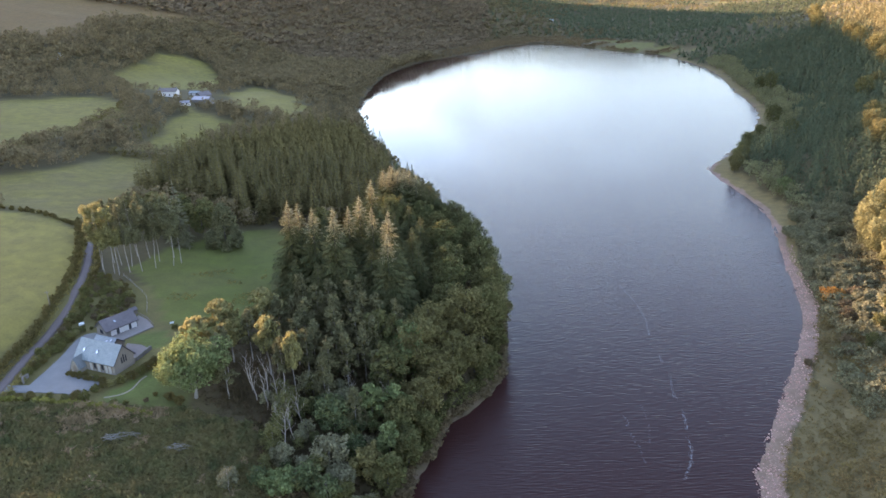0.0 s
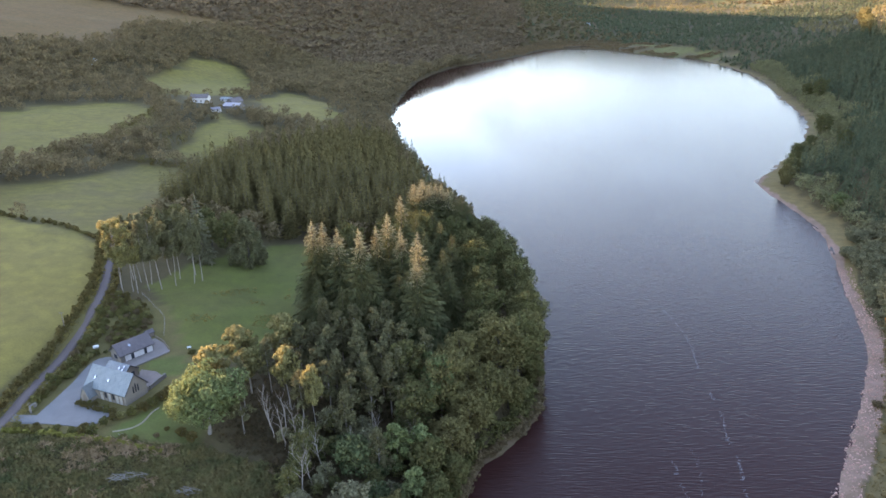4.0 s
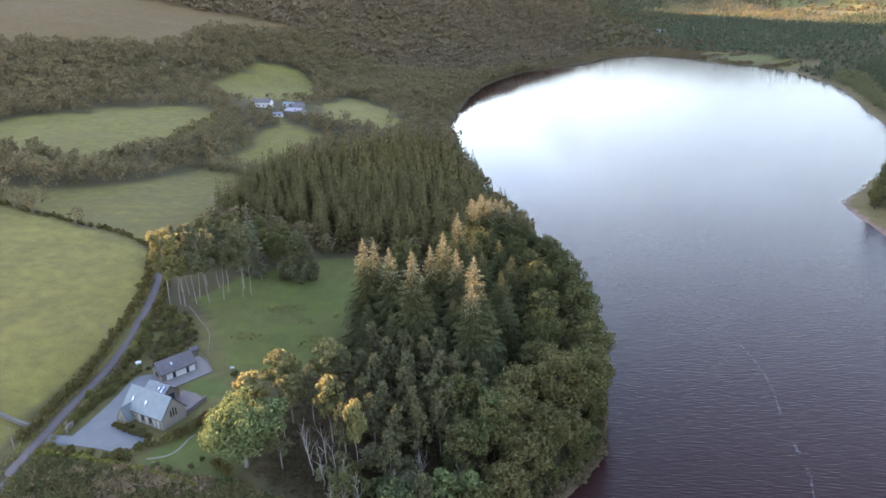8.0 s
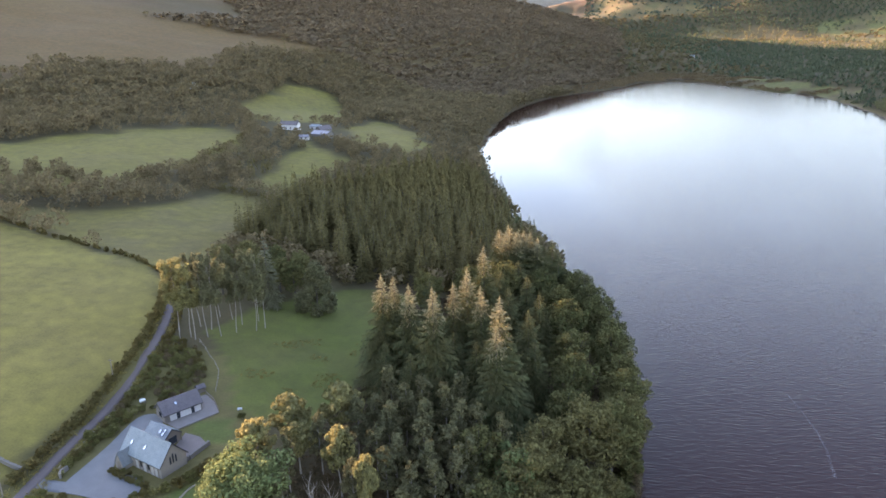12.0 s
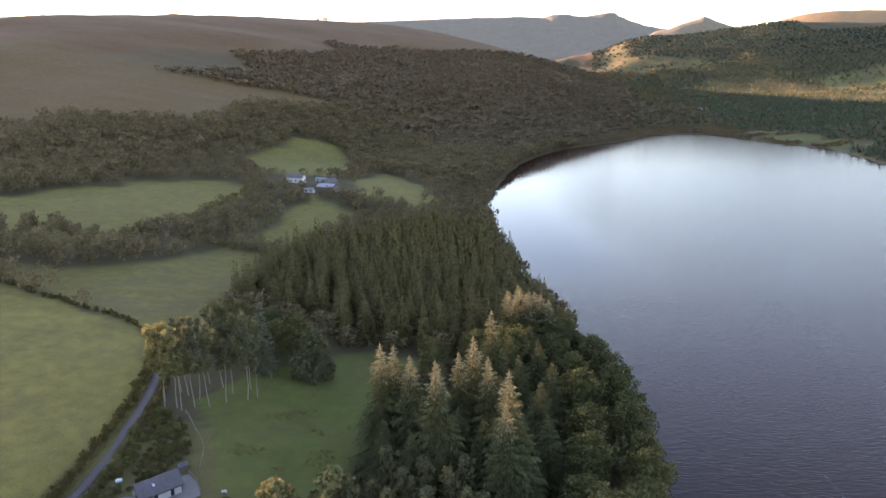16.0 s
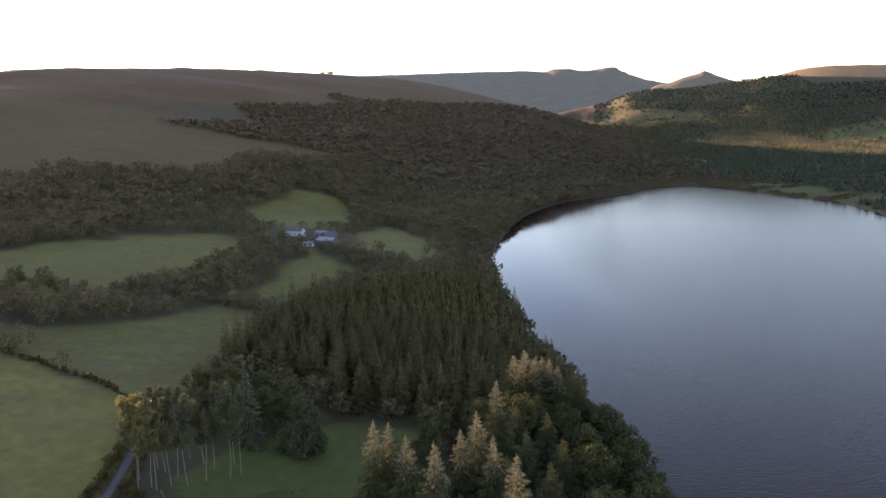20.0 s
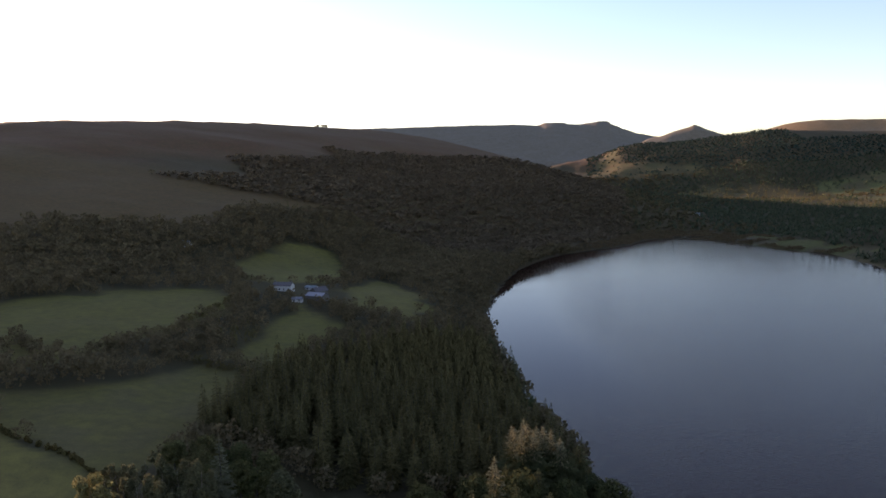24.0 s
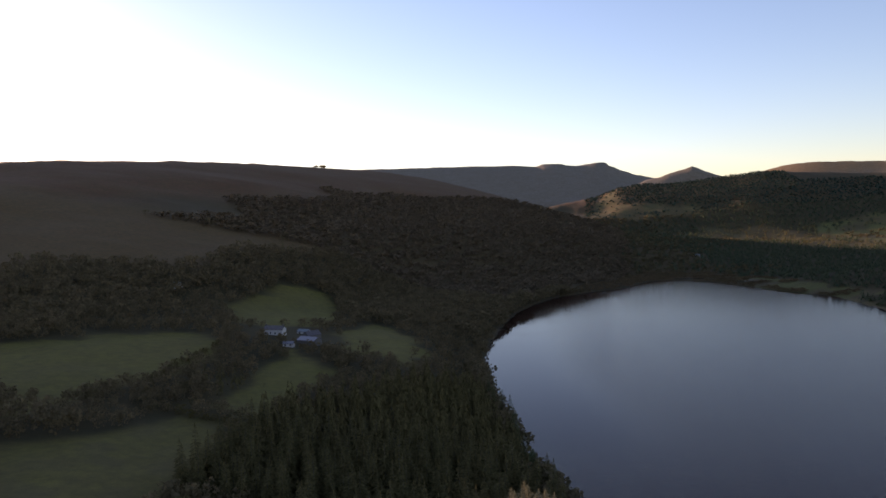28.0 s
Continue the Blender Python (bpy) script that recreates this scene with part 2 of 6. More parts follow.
LAKE = [(-55, -260), (-42, 40), (-14, 141), (-9, 155), (-4.5, 170), (3, 179), (9, 189), (12, 200), (13.5, 222), (11, 262), (3, 310), (-14, 362), (-31, 410), (-52, 478),
        (-71, 550), (-89, 630), (-97, 716), (-98, 846), (-89, 964), (-56, 1083), (-17, 1145), (20, 1185), (50, 1228), (86, 1308), (152, 1313), (200, 1250),
        (252, 1146), (291, 1087), (298, 1005), (302, 920), (290, 818), (270, 725), (260, 661), (248, 611), (229, 564), (198, 497), (186, 489), (168, 459), (151, 435), (149, 412),
        (150, 388), (149.5, 350), (144, 320), (136, 296), (129, 272), (123, 250), (116.5, 230), (108, 213), (96, 192), (85.5, 174.5), (74, 155), (67, 139), (52, 60), (45, -260)]


def rounded(pts, n):
    """A closed outline, rounded through its corners."""
    p = np.array(pts, float)
    a, b, c, d = np.roll(p, 1, 0), p, np.roll(p, -1, 0), np.roll(p, -2, 0)
    out = []
    for k in range(n):
        t = k / n
        out.append(0.5 * (2 * b + (c - a) * t + (2 * a - 5 * b + 4 * c - d) * t * t + (3 * b - a - 3 * c + d) * t ** 3))
    return np.stack(out, 1).reshape(-1, 2)


SHORE = rounded(LAKE, 3)


def inside(x, y, poly):
    x, y = np.asarray(x, float), np.asarray(y, float)
    res = np.zeros(x.shape, bool)
    p = np.asarray(poly, float)
    for (x0, y0), (x1, y1) in zip(p, np.roll(p, -1, 0)):
        if y0 != y1:
            res ^= ((y0 > y) != (y1 > y)) & (x < (x1 - x0) * (y - y0) / (y1 - y0) + x0)
    return res


def to_line(x, y, pts, closed=False):
    """Distance to a line of points, and the value along it of the points' third number."""
    p = np.asarray(pts, float)
    q = np.roll(p, -1, 0) if closed else p[1:]
    best, val = np.full(np.shape(x), 1e9), np.zeros(np.shape(x))
    for a, b in zip(p, q):
        dx, dy = b[0] - a[0], b[1] - a[1]
        t = np.clip(((x - a[0]) * dx + (y - a[1]) * dy) / (dx * dx + dy * dy + 1e-9), 0, 1)
        d = np.hypot(x - a[0] - t * dx, y - a[1] - t * dy)
        near = d < best
        best = np.where(near, d, best)
        if len(a) > 2:
            val = np.where(near, a[2] + t * (b[2] - a[2]), val)
    return best, val


def shore_distance(x, y):
    d = to_line(x, y, SHORE, True)[0]
    d = d + (vnoise(x, y, 7.0) - 0.5) * 2.2 * np.clip(np.asarray(y) / 300, 0.6, 3)
    return np.where(inside(x, y, SHORE), -d, d)


# RIDGE_LEFT up to y 1190 is unseen; its heights are set to steer sun and shadow
RIDGE_LEFT = [(-1700, 150, 120), (-1450, 420, 140), (-1310, 700, 166), (-1195, 915, 200), (-1165, 975, 219), (-1140, 1015, 203), (-1118, 1045, 198), (-1090, 1078, 206), (-1055, 1130, 211), (-1030, 1190, 224), (-1016, 1222, 231), (-897, 1559, 249), (-815, 1774, 254), (-722, 1977, 252),
              (-632, 2166, 252), (-566, 2237, 240), (-454, 2365, 184), (-312, 2489, 127), (-153, 2604, 75)]
RIDGE_MID = [(-60, 2960, 110), (29, 2896, 176), (71, 2895, 193), (112, 2893, 206), (173, 2890, 213), (243, 2885, 213), (321, 2876, 215), (438, 2860, 227), (501, 2849, 234), (573, 2835, 241), (647, 2818, 240),
             (946, 2740, 220), (1500, 2500, 215)]
RIDGE_BACK = [(780, 3915, 282), (827, 3905, 294), (876, 3894, 306), (924, 3882, 317), (972, 3870, 325), (1064, 3845, 328), (1176, 3811, 324), (1321, 3762, 317), (1940, 3480, 310), (2600, 3000, 300)]
RIDGE_FAR = [(-2300, 3700, 380), (-1245, 4215, 398), (-794, 4324, 402), (-466, 4372, 400), (-310, 4386, 388), (-262, 4389, 403), (-156, 4394, 403), (-132, 4394, 391), (-76, 4396, 388), (4, 4396, 396), (36, 4396, 402),
             (92, 4395, 405), (108, 4395, 378), (137, 4394, 371), (178, 4392, 350), (271, 4387, 320), (357, 4380, 300), (700, 4350, 230)]
CONE = [(277, 3678, 262), (379, 3668, 293), (404, 3665, 300), (428, 3662, 302), (468, 3657, 314), (483, 3655, 304), (527, 3649, 283), (570, 3643, 262)]


def hill(x, y, line, width, bend=0.5):
    """A ridge: full height along its line, falling away over the width on both sides."""
    ds, zs = zip(*(to_line(x, y, (a, b)) for a, b in zip(line, line[1:])))
    ds, zs = np.array(ds), np.array(zs)
    d = ds.min(0)
    w = np.exp(-(ds - d) / 12.0)
    z = (w * zs).sum(0) / w.sum(0)
    u = np.clip(d / width, 0, 1)
    return z * ((1 - u) * (1 - bend) + bend * (0.5 + 0.5 * np.cos(np.pi * u)))


def height(x, y, d=None):
    x, y = np.asarray(x, float), np.asarray(y, float)
    d = shore_distance(x, y) if d is None else d
    dp = np.maximum(d, 0)
    left = 16.0 * (1 - np.exp(-dp / 30)) + 0.115 * np.clip(dp - 90, 0, 230)
    right = 0.10 * np.minimum(dp, 14) + 0.27 * np.clip(dp - 14, 0, 190) + 0.12 * np.clip(dp - 204, 0, 400)
    far = 0.02 * np.minimum(dp, 80) + 0.045 * np.clip(dp - 80, 0, 900)
    axis = np.interp(y, [-300, 200, 600, 1000, 1400, 2400], [0, 60, 80, 130, 240, 330])
    w = smooth((x - axis) / 120 + 0.5)
    wf = smooth((y - 1100) / 300)
    low = (left * (1 - w) + right * w) * (1 - wf) + far * wf
    low = low + 10.5 * np.exp(-((x + 238) ** 2 + (y - 600) ** 2) / 18000) * smooth(dp / 60)
    ramp = smooth((dp - 10) / 260)
    hs = [hill(x, y, RIDGE_LEFT, 1150, 0.45), hill(x, y, RIDGE_MID, 900, 0.35), hill(x, y, RIDGE_BACK, 1300, 0.5), hill(x, y, RIDGE_FAR, 1700, 0.2), hill(x, y, CONE, 360, 0.1)]
    tot = np.maximum(low, 0.01) ** 6
    for h in hs:
        tot = tot + (np.maximum(h, 0) * ramp) ** 6
    z = tot ** (1 / 6)
    rough = np.clip(z / 60, 0, 1) * np.clip((np.hypot(x, y) - 500) / 600, 0, 1)
    z = z + ((vnoise(x, y, 160) - 0.5) * 16 + (vnoise(x + 90, y, 60) - 0.5) * 6) * rough * smooth((250 - z) / 120 + 0.15)
    z = z + (vnoise(x, y, 22) - 0.5) * 1.6 * smooth((dp - 15) / 60) + (vnoise(x, y, 5) - 0.5) * 0.35 * smooth(dp / 20)
    pad = np.exp(-(np.hypot(x + 103, y - 184) / 32) ** 8)
    z = z * (1 - pad) + 16.0 * pad
    return np.where(d > 0, 0.05 + z, np.maximum(d * 0.14, -7.0))


def ground_z(x, y):
    return float(height(np.array([x]), np.array([y]))[0])


# fields and clearings, in plan
FIELDS = {
    "big": [(-125, 150), (-129, 182), (-130, 205), (-133, 228), (-140, 250), (-148, 272), (-176, 287), (-208, 297), (-245, 308), (-420, 345), (-480, 250), (-420, 120), (-150, 110), (-124, 128)],
    "second": [(-147, 279), (-180, 286), (-240, 312), (-300, 330), (-292, 340), (-237, 332), (-216, 345), (-207, 375), (-196, 403), (-175, 402), (-161, 367), (-150, 333)],
    "upper": [(-324, 530), (-279, 560), (-244, 543), (-238, 512), (-231, 467), (-247, 455), (-247, 411), (-252, 378), (-280, 352), (-340, 372), (-430, 400), (-440, 440), (-368, 455), (-345, 490)],
    "below_farm": [(-198, 490), (-200, 518), (-202, 546), (-176, 531), (-163, 505), (-161, 464), (-163, 437), (-172, 413), (-186, 423)],
}
FIELDS.update({
    "by_farm": [(-199, 618), (-196, 708), (-160, 667), (-124, 609), (-121, 557), (-147, 560), (-170, 566)],
    "over_farm": [(-311, 677), (-313, 780), (-283, 804), (-252, 775), (-222, 681), (-218, 644), (-244, 608), (-271, 602)],
    "yard": [(-123, 158), (-76, 157), (-78, 190), (-88, 212), (-104, 228), (-131, 228), (-127, 190)],
    "cottage_lawn": [(-100.7, 195), (-89.3, 198.1), (-83.6, 188.2), (-92, 186.5)],
    "lawn": [(-92, 203), (-70, 196), (-62, 215), (-66, 250), (-60, 290), (-88, 296), (-112, 262), (-118, 240), (-105, 226), (-98, 216)],
    "garden": [(-92, 160), (-70, 158), (-70, 172), (-84, 178)],
    "scrub": [(-140, 60), (-130, 148), (-112, 158), (-70, 158), (-48, 152), (-40, 138), (-40, 60)],
})
WOOD_FLOOR, PASTURE, MOOR, SHINGLE, REEDS = (0.062, 0.050, 0.026), (0.262, 0.200, 0.048), (0.185, 0.080, 0.040), (0.31, 0.180, 0.150), (0.105, 0.074, 0.040)


axis_x = lambda y: np.interp(y, [-300, 200, 600, 1000, 1400, 2400], [0, 60, 80, 130, 240, 330])
PLANTATION = [(-150, 322), (-122, 316), (-88, 300), (-58, 296), (-30, 318), (-12, 345), (-22, 378), (-40, 420), (-58, 470), (-78, 535), (-108, 512), (-160, 415)]
HEADLAND = [(-76, 172), (-62, 158), (-44, 148), (-40, 118), (-28, 100), (-5, 160), (10, 196), (14, 225), (12, 265), (-2, 310), (-20, 320), (-40, 300), (-62, 285), (-66, 250), (-62, 215), (-70, 192)]
CLOSE = ("yard", "cottage_lawn", "garden", "scrub", "lawn")


def rough_land(x, y, z):
    """Rough pasture above the wood on the near hillside."""
    return smooth((z - 56 - 26 * vnoise(x, y, 85)) / 12) * smooth((-150 - x) / 60) * smooth((1020 - y) / 80)


FAR_GRASS = [(30, 2790), (80, 2850), (115, 2610), (206, 2515), (290, 2500), (350, 2465), (320, 2410), (200, 2410), (150, 2385), (40, 2400), (-20, 2500)]
FAR_PASTURE = [(565, 2080), (569, 2165), (641, 2258), (745, 2255), (900, 2150), (800, 1850), (612, 1840), (588, 1940)]
VALLEY_EDGE = [(281, 2150), (296, 2270), (410, 2245), (552, 2120), (600, 1800), (566, 1700), (480, 1848), (378, 2056)]


def patch(x, y, poly, soft, wave, scale):
    """1 inside a patch of land, 0 outside, with a wavering soft edge."""
    d = to_line(x, y, poly, True)[0]
    d = np.where(inside(x, y, poly), d, -d) + (vnoise(x, y, scale) - 0.5) * 2 * wave
    return smooth(d / soft + 0.5)


def clearing(x, y):
    """Felled and open ground on the slope at the valley's head."""
    return np.maximum(np.maximum(patch(x, y, FAR_GRASS, 30, 28, 60), patch(x, y, FAR_PASTURE, 24, 20, 50)), 0.65 * patch(x, y, VALLEY_EDGE, 40, 25, 40))




def marsh(x, y, d):
    """Reeds and wet grass round the head of the lake."""
    deep = np.interp(x, [-60, 20, 90, 200, 300], [16, 34, 90, 110, 46])
    return ((d > 0) & (d < deep + (vnoise(x, y, 30) - 0.5) * 24) & (y > 1060 - 0.4 * np.maximum(200 - x, 0)) & (x > -62) & ((x < axis_x(y)) | (y > 1060))) * 1.0


def cover(x, y, z, d):
    n = len(x)
    col = np.tile(np.array(WOOD_FLOOR), (n, 1))

    def lay(mask, c):
        m = np.clip(mask, 0, 1)[:, None]
        col[:] = col * (1 - m) + np.array(c) * m

    lay(smooth((z - 105 + (vnoise(x, y, 120) - 0.5) * 60) / 50) * (1 - 0.85 * smooth((x - 20) / 160) * smooth((y - 1900) / 200)), MOOR)
    lay(smooth((axis_x(y) - x) / 60) * smooth((y - 900) / 80) * smooth((1950 - y) / 100) * smooth((165 - z) / 40), (0.104, 0.066, 0.034))
    lay(rough_land(x, y, z), (0.175, 0.092, 0.038))
    lay(clearing(x, y) * (0.55 + 0.45 * vnoise(x, y, 45)), (0.165, 0.118, 0.050))
    lay(clearing(x, y) * smooth((vnoise(x + 50, y, 38) - 0.5) / 0.2) * 0.8, (0.115, 0.108, 0.040))
    lay(patch(x, y, FAR_PASTURE, 24, 20, 50) * smooth((vnoise(x, y, 55) - 0.5) / 0.2), (0.17, 0.17, 0.05))
    # haze put into the colour: moor beyond y 3000 is laid paler
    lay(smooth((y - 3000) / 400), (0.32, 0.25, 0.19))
    # brown moor of the back ridge, with its orange sunlight laid into the colour
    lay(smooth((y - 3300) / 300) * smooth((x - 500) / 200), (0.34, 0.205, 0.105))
    for key, poly in FIELDS.items():
        c = {"lawn": (0.092, 0.118, 0.024), "garden": (0.08, 0.125, 0.03), "cottage_lawn": (0.09, 0.145, 0.032), "scrub": (0.055, 0.045, 0.025), "second": (0.196, 0.154, 0.040), "yard": (0.14, 0.115, 0.042), "big": PASTURE}.get(key, (0.200, 0.164, 0.036))
        lay(patch(x, y, poly, 1.0, 0.6, 4) if key in CLOSE else patch(x, y, poly, 2.5 if key == "big" else 8, 2 if key == "big" else 8, 16) * (0.82 + 0.18 * vnoise(x, y, 30)), c)
    lay(patch(x, y, FIELDS["second"], 8, 8, 16) * smooth((vnoise(x, y, 11) - 0.45) / 0.3) * 0.7, (0.15, 0.115, 0.045))
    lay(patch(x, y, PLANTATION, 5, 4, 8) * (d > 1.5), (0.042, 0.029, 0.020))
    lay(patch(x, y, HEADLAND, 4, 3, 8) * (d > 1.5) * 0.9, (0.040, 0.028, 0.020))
    right = x > np.interp(y, [-300, 200, 600, 1000, 1400], [0, 60, 80, 130, 240])
    lay((right & (d > 2) & (d < np.interp(y, [262, 300, 330, 430], [5, 7, 12, 12])) & (y > 262) & (y < 450)) * 0.9, (0.205, 0.145, 0.060))
    lay((right & (d > 0.5) & (d < 9) & (y > 445) & (y < 1090)) * 0.9, (0.175, 0.130, 0.055))
    lay((right & (d > 6) & (d < 60) & (y < 235)) * 1.0, (0.165, 0.118, 0.055))
    lay((right & (d > -4) & (d < np.interp(y, [0, 200, 250, 300, 440, 460], [5.6, 5.2, 4.2, 3.0, 2.2, 1.0])) & (y < 1000)) * np.where(y > 445, 0.6, 1.0), SHINGLE)
    lay((~right & (d > -2) & (d < 0.8) & (y < 1100)) * 0.9, (0.125, 0.074, 0.058))
    lay(marsh(x, y, d), REEDS)
    lay(marsh(x, y, d) * smooth((120 - x) / 60), (0.080, 0.058, 0.038))
    lay(marsh(x, y, d) * smooth((x - 205) / 30) * smooth((vnoise(x, y, 26) - 0.25) / 0.25), (0.125, 0.125, 0.040))
    lay(((d > 0) & (d < 8) & (y > 700) & (x < 120)) * 0.7, (0.06, 0.048, 0.03))
    return col


def steps(lo, fine0, fine1, hi, s, grow):
    mid = list(np.arange(fine0, fine1, s))
    up, v, k = [], mid[-1], s
    while v < hi:
        k = min(k * grow, 42.0)
        v += k
        up.append(v)
    down, v, k = [], mid[0], s
    while v > lo:
        k = min(k * grow, 42.0)
        v -= k
        down.append(v)
    return np.array(down[::-1] + mid + up)


def quad_mesh(name, verts, faces, mats=(), smooth_faces=False):
    """A mesh of quads (or triangles, by the width of faces), quickly."""
    me = bpy.data.meshes.new(name)
    verts, faces = np.asarray(verts, np.float32), np.asarray(faces, np.int32)
    k = faces.shape[1]
    me.vertices.add(len(verts))
    me.vertices.foreach_set("co", verts.ravel())
    me.loops.add(faces.size)
    me.loops.foreach_set("vertex_index", faces.ravel())
    me.polygons.add(len(faces))
    me.polygons.foreach_set("loop_start", np.arange(0, faces.size, k, dtype=np.int32))
    me.polygons.foreach_set("use_smooth", np.full(len(faces), smooth_faces))
    for m in mats:
        me.materials.append(m)
    me.update(calc_edges=True)
    return me


GX = steps(-3900, -180, 200, 3900, 3.0, 1.06)
GX = np.unique(np.concatenate([GX, np.arange(66, 160, 1.0), np.arange(-420, 1300, 16.0)]))
GY = np.unique(np.concatenate([np.arange(-420, 96, 20.0), np.arange(96, 320, 2.2), np.arange(320, 470, 3.0), np.arange(470, 1380, 7.0), 1380 + np.cumsum(np.minimum(8.0 * 1.05 ** np.arange(140), 38.0))]))
gx, gy = np.meshgrid(GX, GY)
gx, gy = gx.ravel(), gy.ravel()
gd = shore_distance(gx, gy)
gz = height(gx, gy, gd)
nx, ny = len(GX), len(GY)
idx = np.arange(nx * ny).reshape(ny, nx)
quads = np.stack([idx[:-1, :-1], idx[:-1, 1:], idx[1:, 1:], idx[1:, :-1]], -1).reshape(-1, 4)
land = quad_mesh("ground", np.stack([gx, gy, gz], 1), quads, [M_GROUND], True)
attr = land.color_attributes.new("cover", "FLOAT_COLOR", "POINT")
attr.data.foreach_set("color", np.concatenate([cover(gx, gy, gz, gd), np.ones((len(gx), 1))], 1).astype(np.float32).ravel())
tagged(new("ground", land), "hilly ground of pasture, wood floor, heath and shingle shore", "ground", kind="structure")
wx, wy = np.meshgrid(np.arange(-500, 601, 20.0), np.arange(-420, 1601, 20.0))
wx, wy = wx.ravel(), wy.ravel()
wi = np.arange(len(wx)).reshape(102, 56)
lake = quad_mesh("water", np.stack([wx, wy, 0 * wx], 1), np.stack([wi[:-1, :-1], wi[:-1, 1:], wi[1:, 1:], wi[1:, :-1]], -1).reshape(-1, 4), [M_WATER])
lee = smooth((95 + shore_distance(wx, wy)) / 70) * smooth((140 - wx) / 60) * smooth((wy - 380) / 150) * (1 - 0.8 * smooth((wy - 1090) / 60))
attr = lake.color_attributes.new("shelter", "FLOAT_COLOR", "POINT")
attr.data.foreach_set("color", np.stack([lee, lee, lee, np.ones(len(lee))], 1).astype(np.float32).ravel())
tagged(new("water", lake), "still dark peaty reservoir water with fine wind ripples", "lake", kind="structure")


# pools in the marsh at the lake's head
POOLS = ((150, 1333, 26), (222, 1262, 15), (318, 1205, 9), (186, 1316, 10))
for px, py, pr in POOLS:
    turn = np.linspace(0, 2 * np.pi, 15)[:-1]
    rim = [(px + pr * math.cos(a) * (0.8 + 0.4 * vnoise(px + k * 9, py, 5)), py + 0.42 * pr * math.sin(a) * (0.7 + 0.6 * vnoise(px, py + k * 9, 5))) for k, a in enumerate(turn)]
    top = max(ground_z(*q) for q in rim) + 0.06
    hub = [(px, py, top)]
    tris = [(0, k + 1, (k + 1) % 14 + 1) for k in range(14)]
    tagged(new("water_pool", quad_mesh("water_pool", hub + [(*q, top) for q in rim], tris, [M_WATER])), "shallow pool of still water in the reed marsh", "water", kind="structure")


# ---- plants ----


def cards(c, nrm, size, r, aspect=1.5):
    """Small leaf-shaped quads at the points c, facing nrm."""
    n = len(c)
    nrm = nrm / (np.linalg.norm(nrm, axis=1, keepdims=True) + 1e-9)
    t = np.cross(nrm, r.normal(size=(n, 3)))
    t /= np.linalg.norm(t, axis=1, keepdims=True) + 1e-9
    b = np.cross(nrm, t)
    s = np.asarray(size).reshape(-1, 1)
    v = np.stack([c - t * s * aspect, c - b * s + nrm * s * 0.25, c + t * s * aspect, c + b * s - nrm * s * 0.25], 1)
    return v.reshape(-1, 3)


def lobes_cloud(lobes, n, r, shell=0.35):
    """Points and outward directions on the shells of several lobes (x, y, z, radius, flatness)."""
    L = np.array(lobes, float)
    w = L[:, 3] ** 2
    pick = r.choice(len(L), n, p=w / w.sum())
    d = r.normal(size=(n, 3))
    d /= np.linalg.norm(d, axis=1, keepdims=True)
    rad = L[pick, 3] * (1 - shell * r.rand(n) ** 1.6)
    p = L[pick, :3] + d * rad[:, None] * np.stack([np.ones(n), np.ones(n), L[pick, 4]], 1)
    return p, d + r.normal(size=(n, 3)) * 0.5


def broad_cloud(h, rad, base, n, size, r, k=13, flat=0.85):
    """A broad crown from base to h: uneven lobes and smaller ones on them, with gaps, as leaf quads."""
    lobes, mid, half = [], base + (h - base) * 0.5, (h - base) * 0.5
    for i in range(k):
        f = -0.8 + 1.75 * (i + 0.5) / k
        a, q = i * 2.4 + r.rand() * 0.9, math.sqrt(max(0.08, 1 - f * f)) * (0.95 if f < 0 else 1.0)
        R = rad * (0.24 + 0.22 * r.rand())
        push = 0.62 + 0.25 * r.rand()
        c = (q * rad * push * math.cos(a), q * rad * push * math.sin(a), min(h - R * 0.9, mid + f * half * 0.76))
        lobes.append((*c, R, flat))
        for _ in range(2):
            b, e = r.rand() * 6.283, r.rand() * 1.2 - 0.3
            lobes.append((c[0] + R * 0.8 * math.cos(b), c[1] + R * 0.8 * math.sin(b), min(c[2] + R * 0.8 * e, h - 0.4 * R), R * (0.42 + 0.2 * r.rand()), 1.0))
    lobes.append((0, 0, mid + half * 0.2, rad * 0.5, 1.1))
    lobes.append((rad * 0.1, rad * 0.08, h - rad * 0.34, rad * 0.34, 1.0))
    p, d = lobes_cloud(lobes, n, r, 0.45)
    return cards(p, d, size * (0.5 + 0.9 * r.rand(n)), r, 1.35)


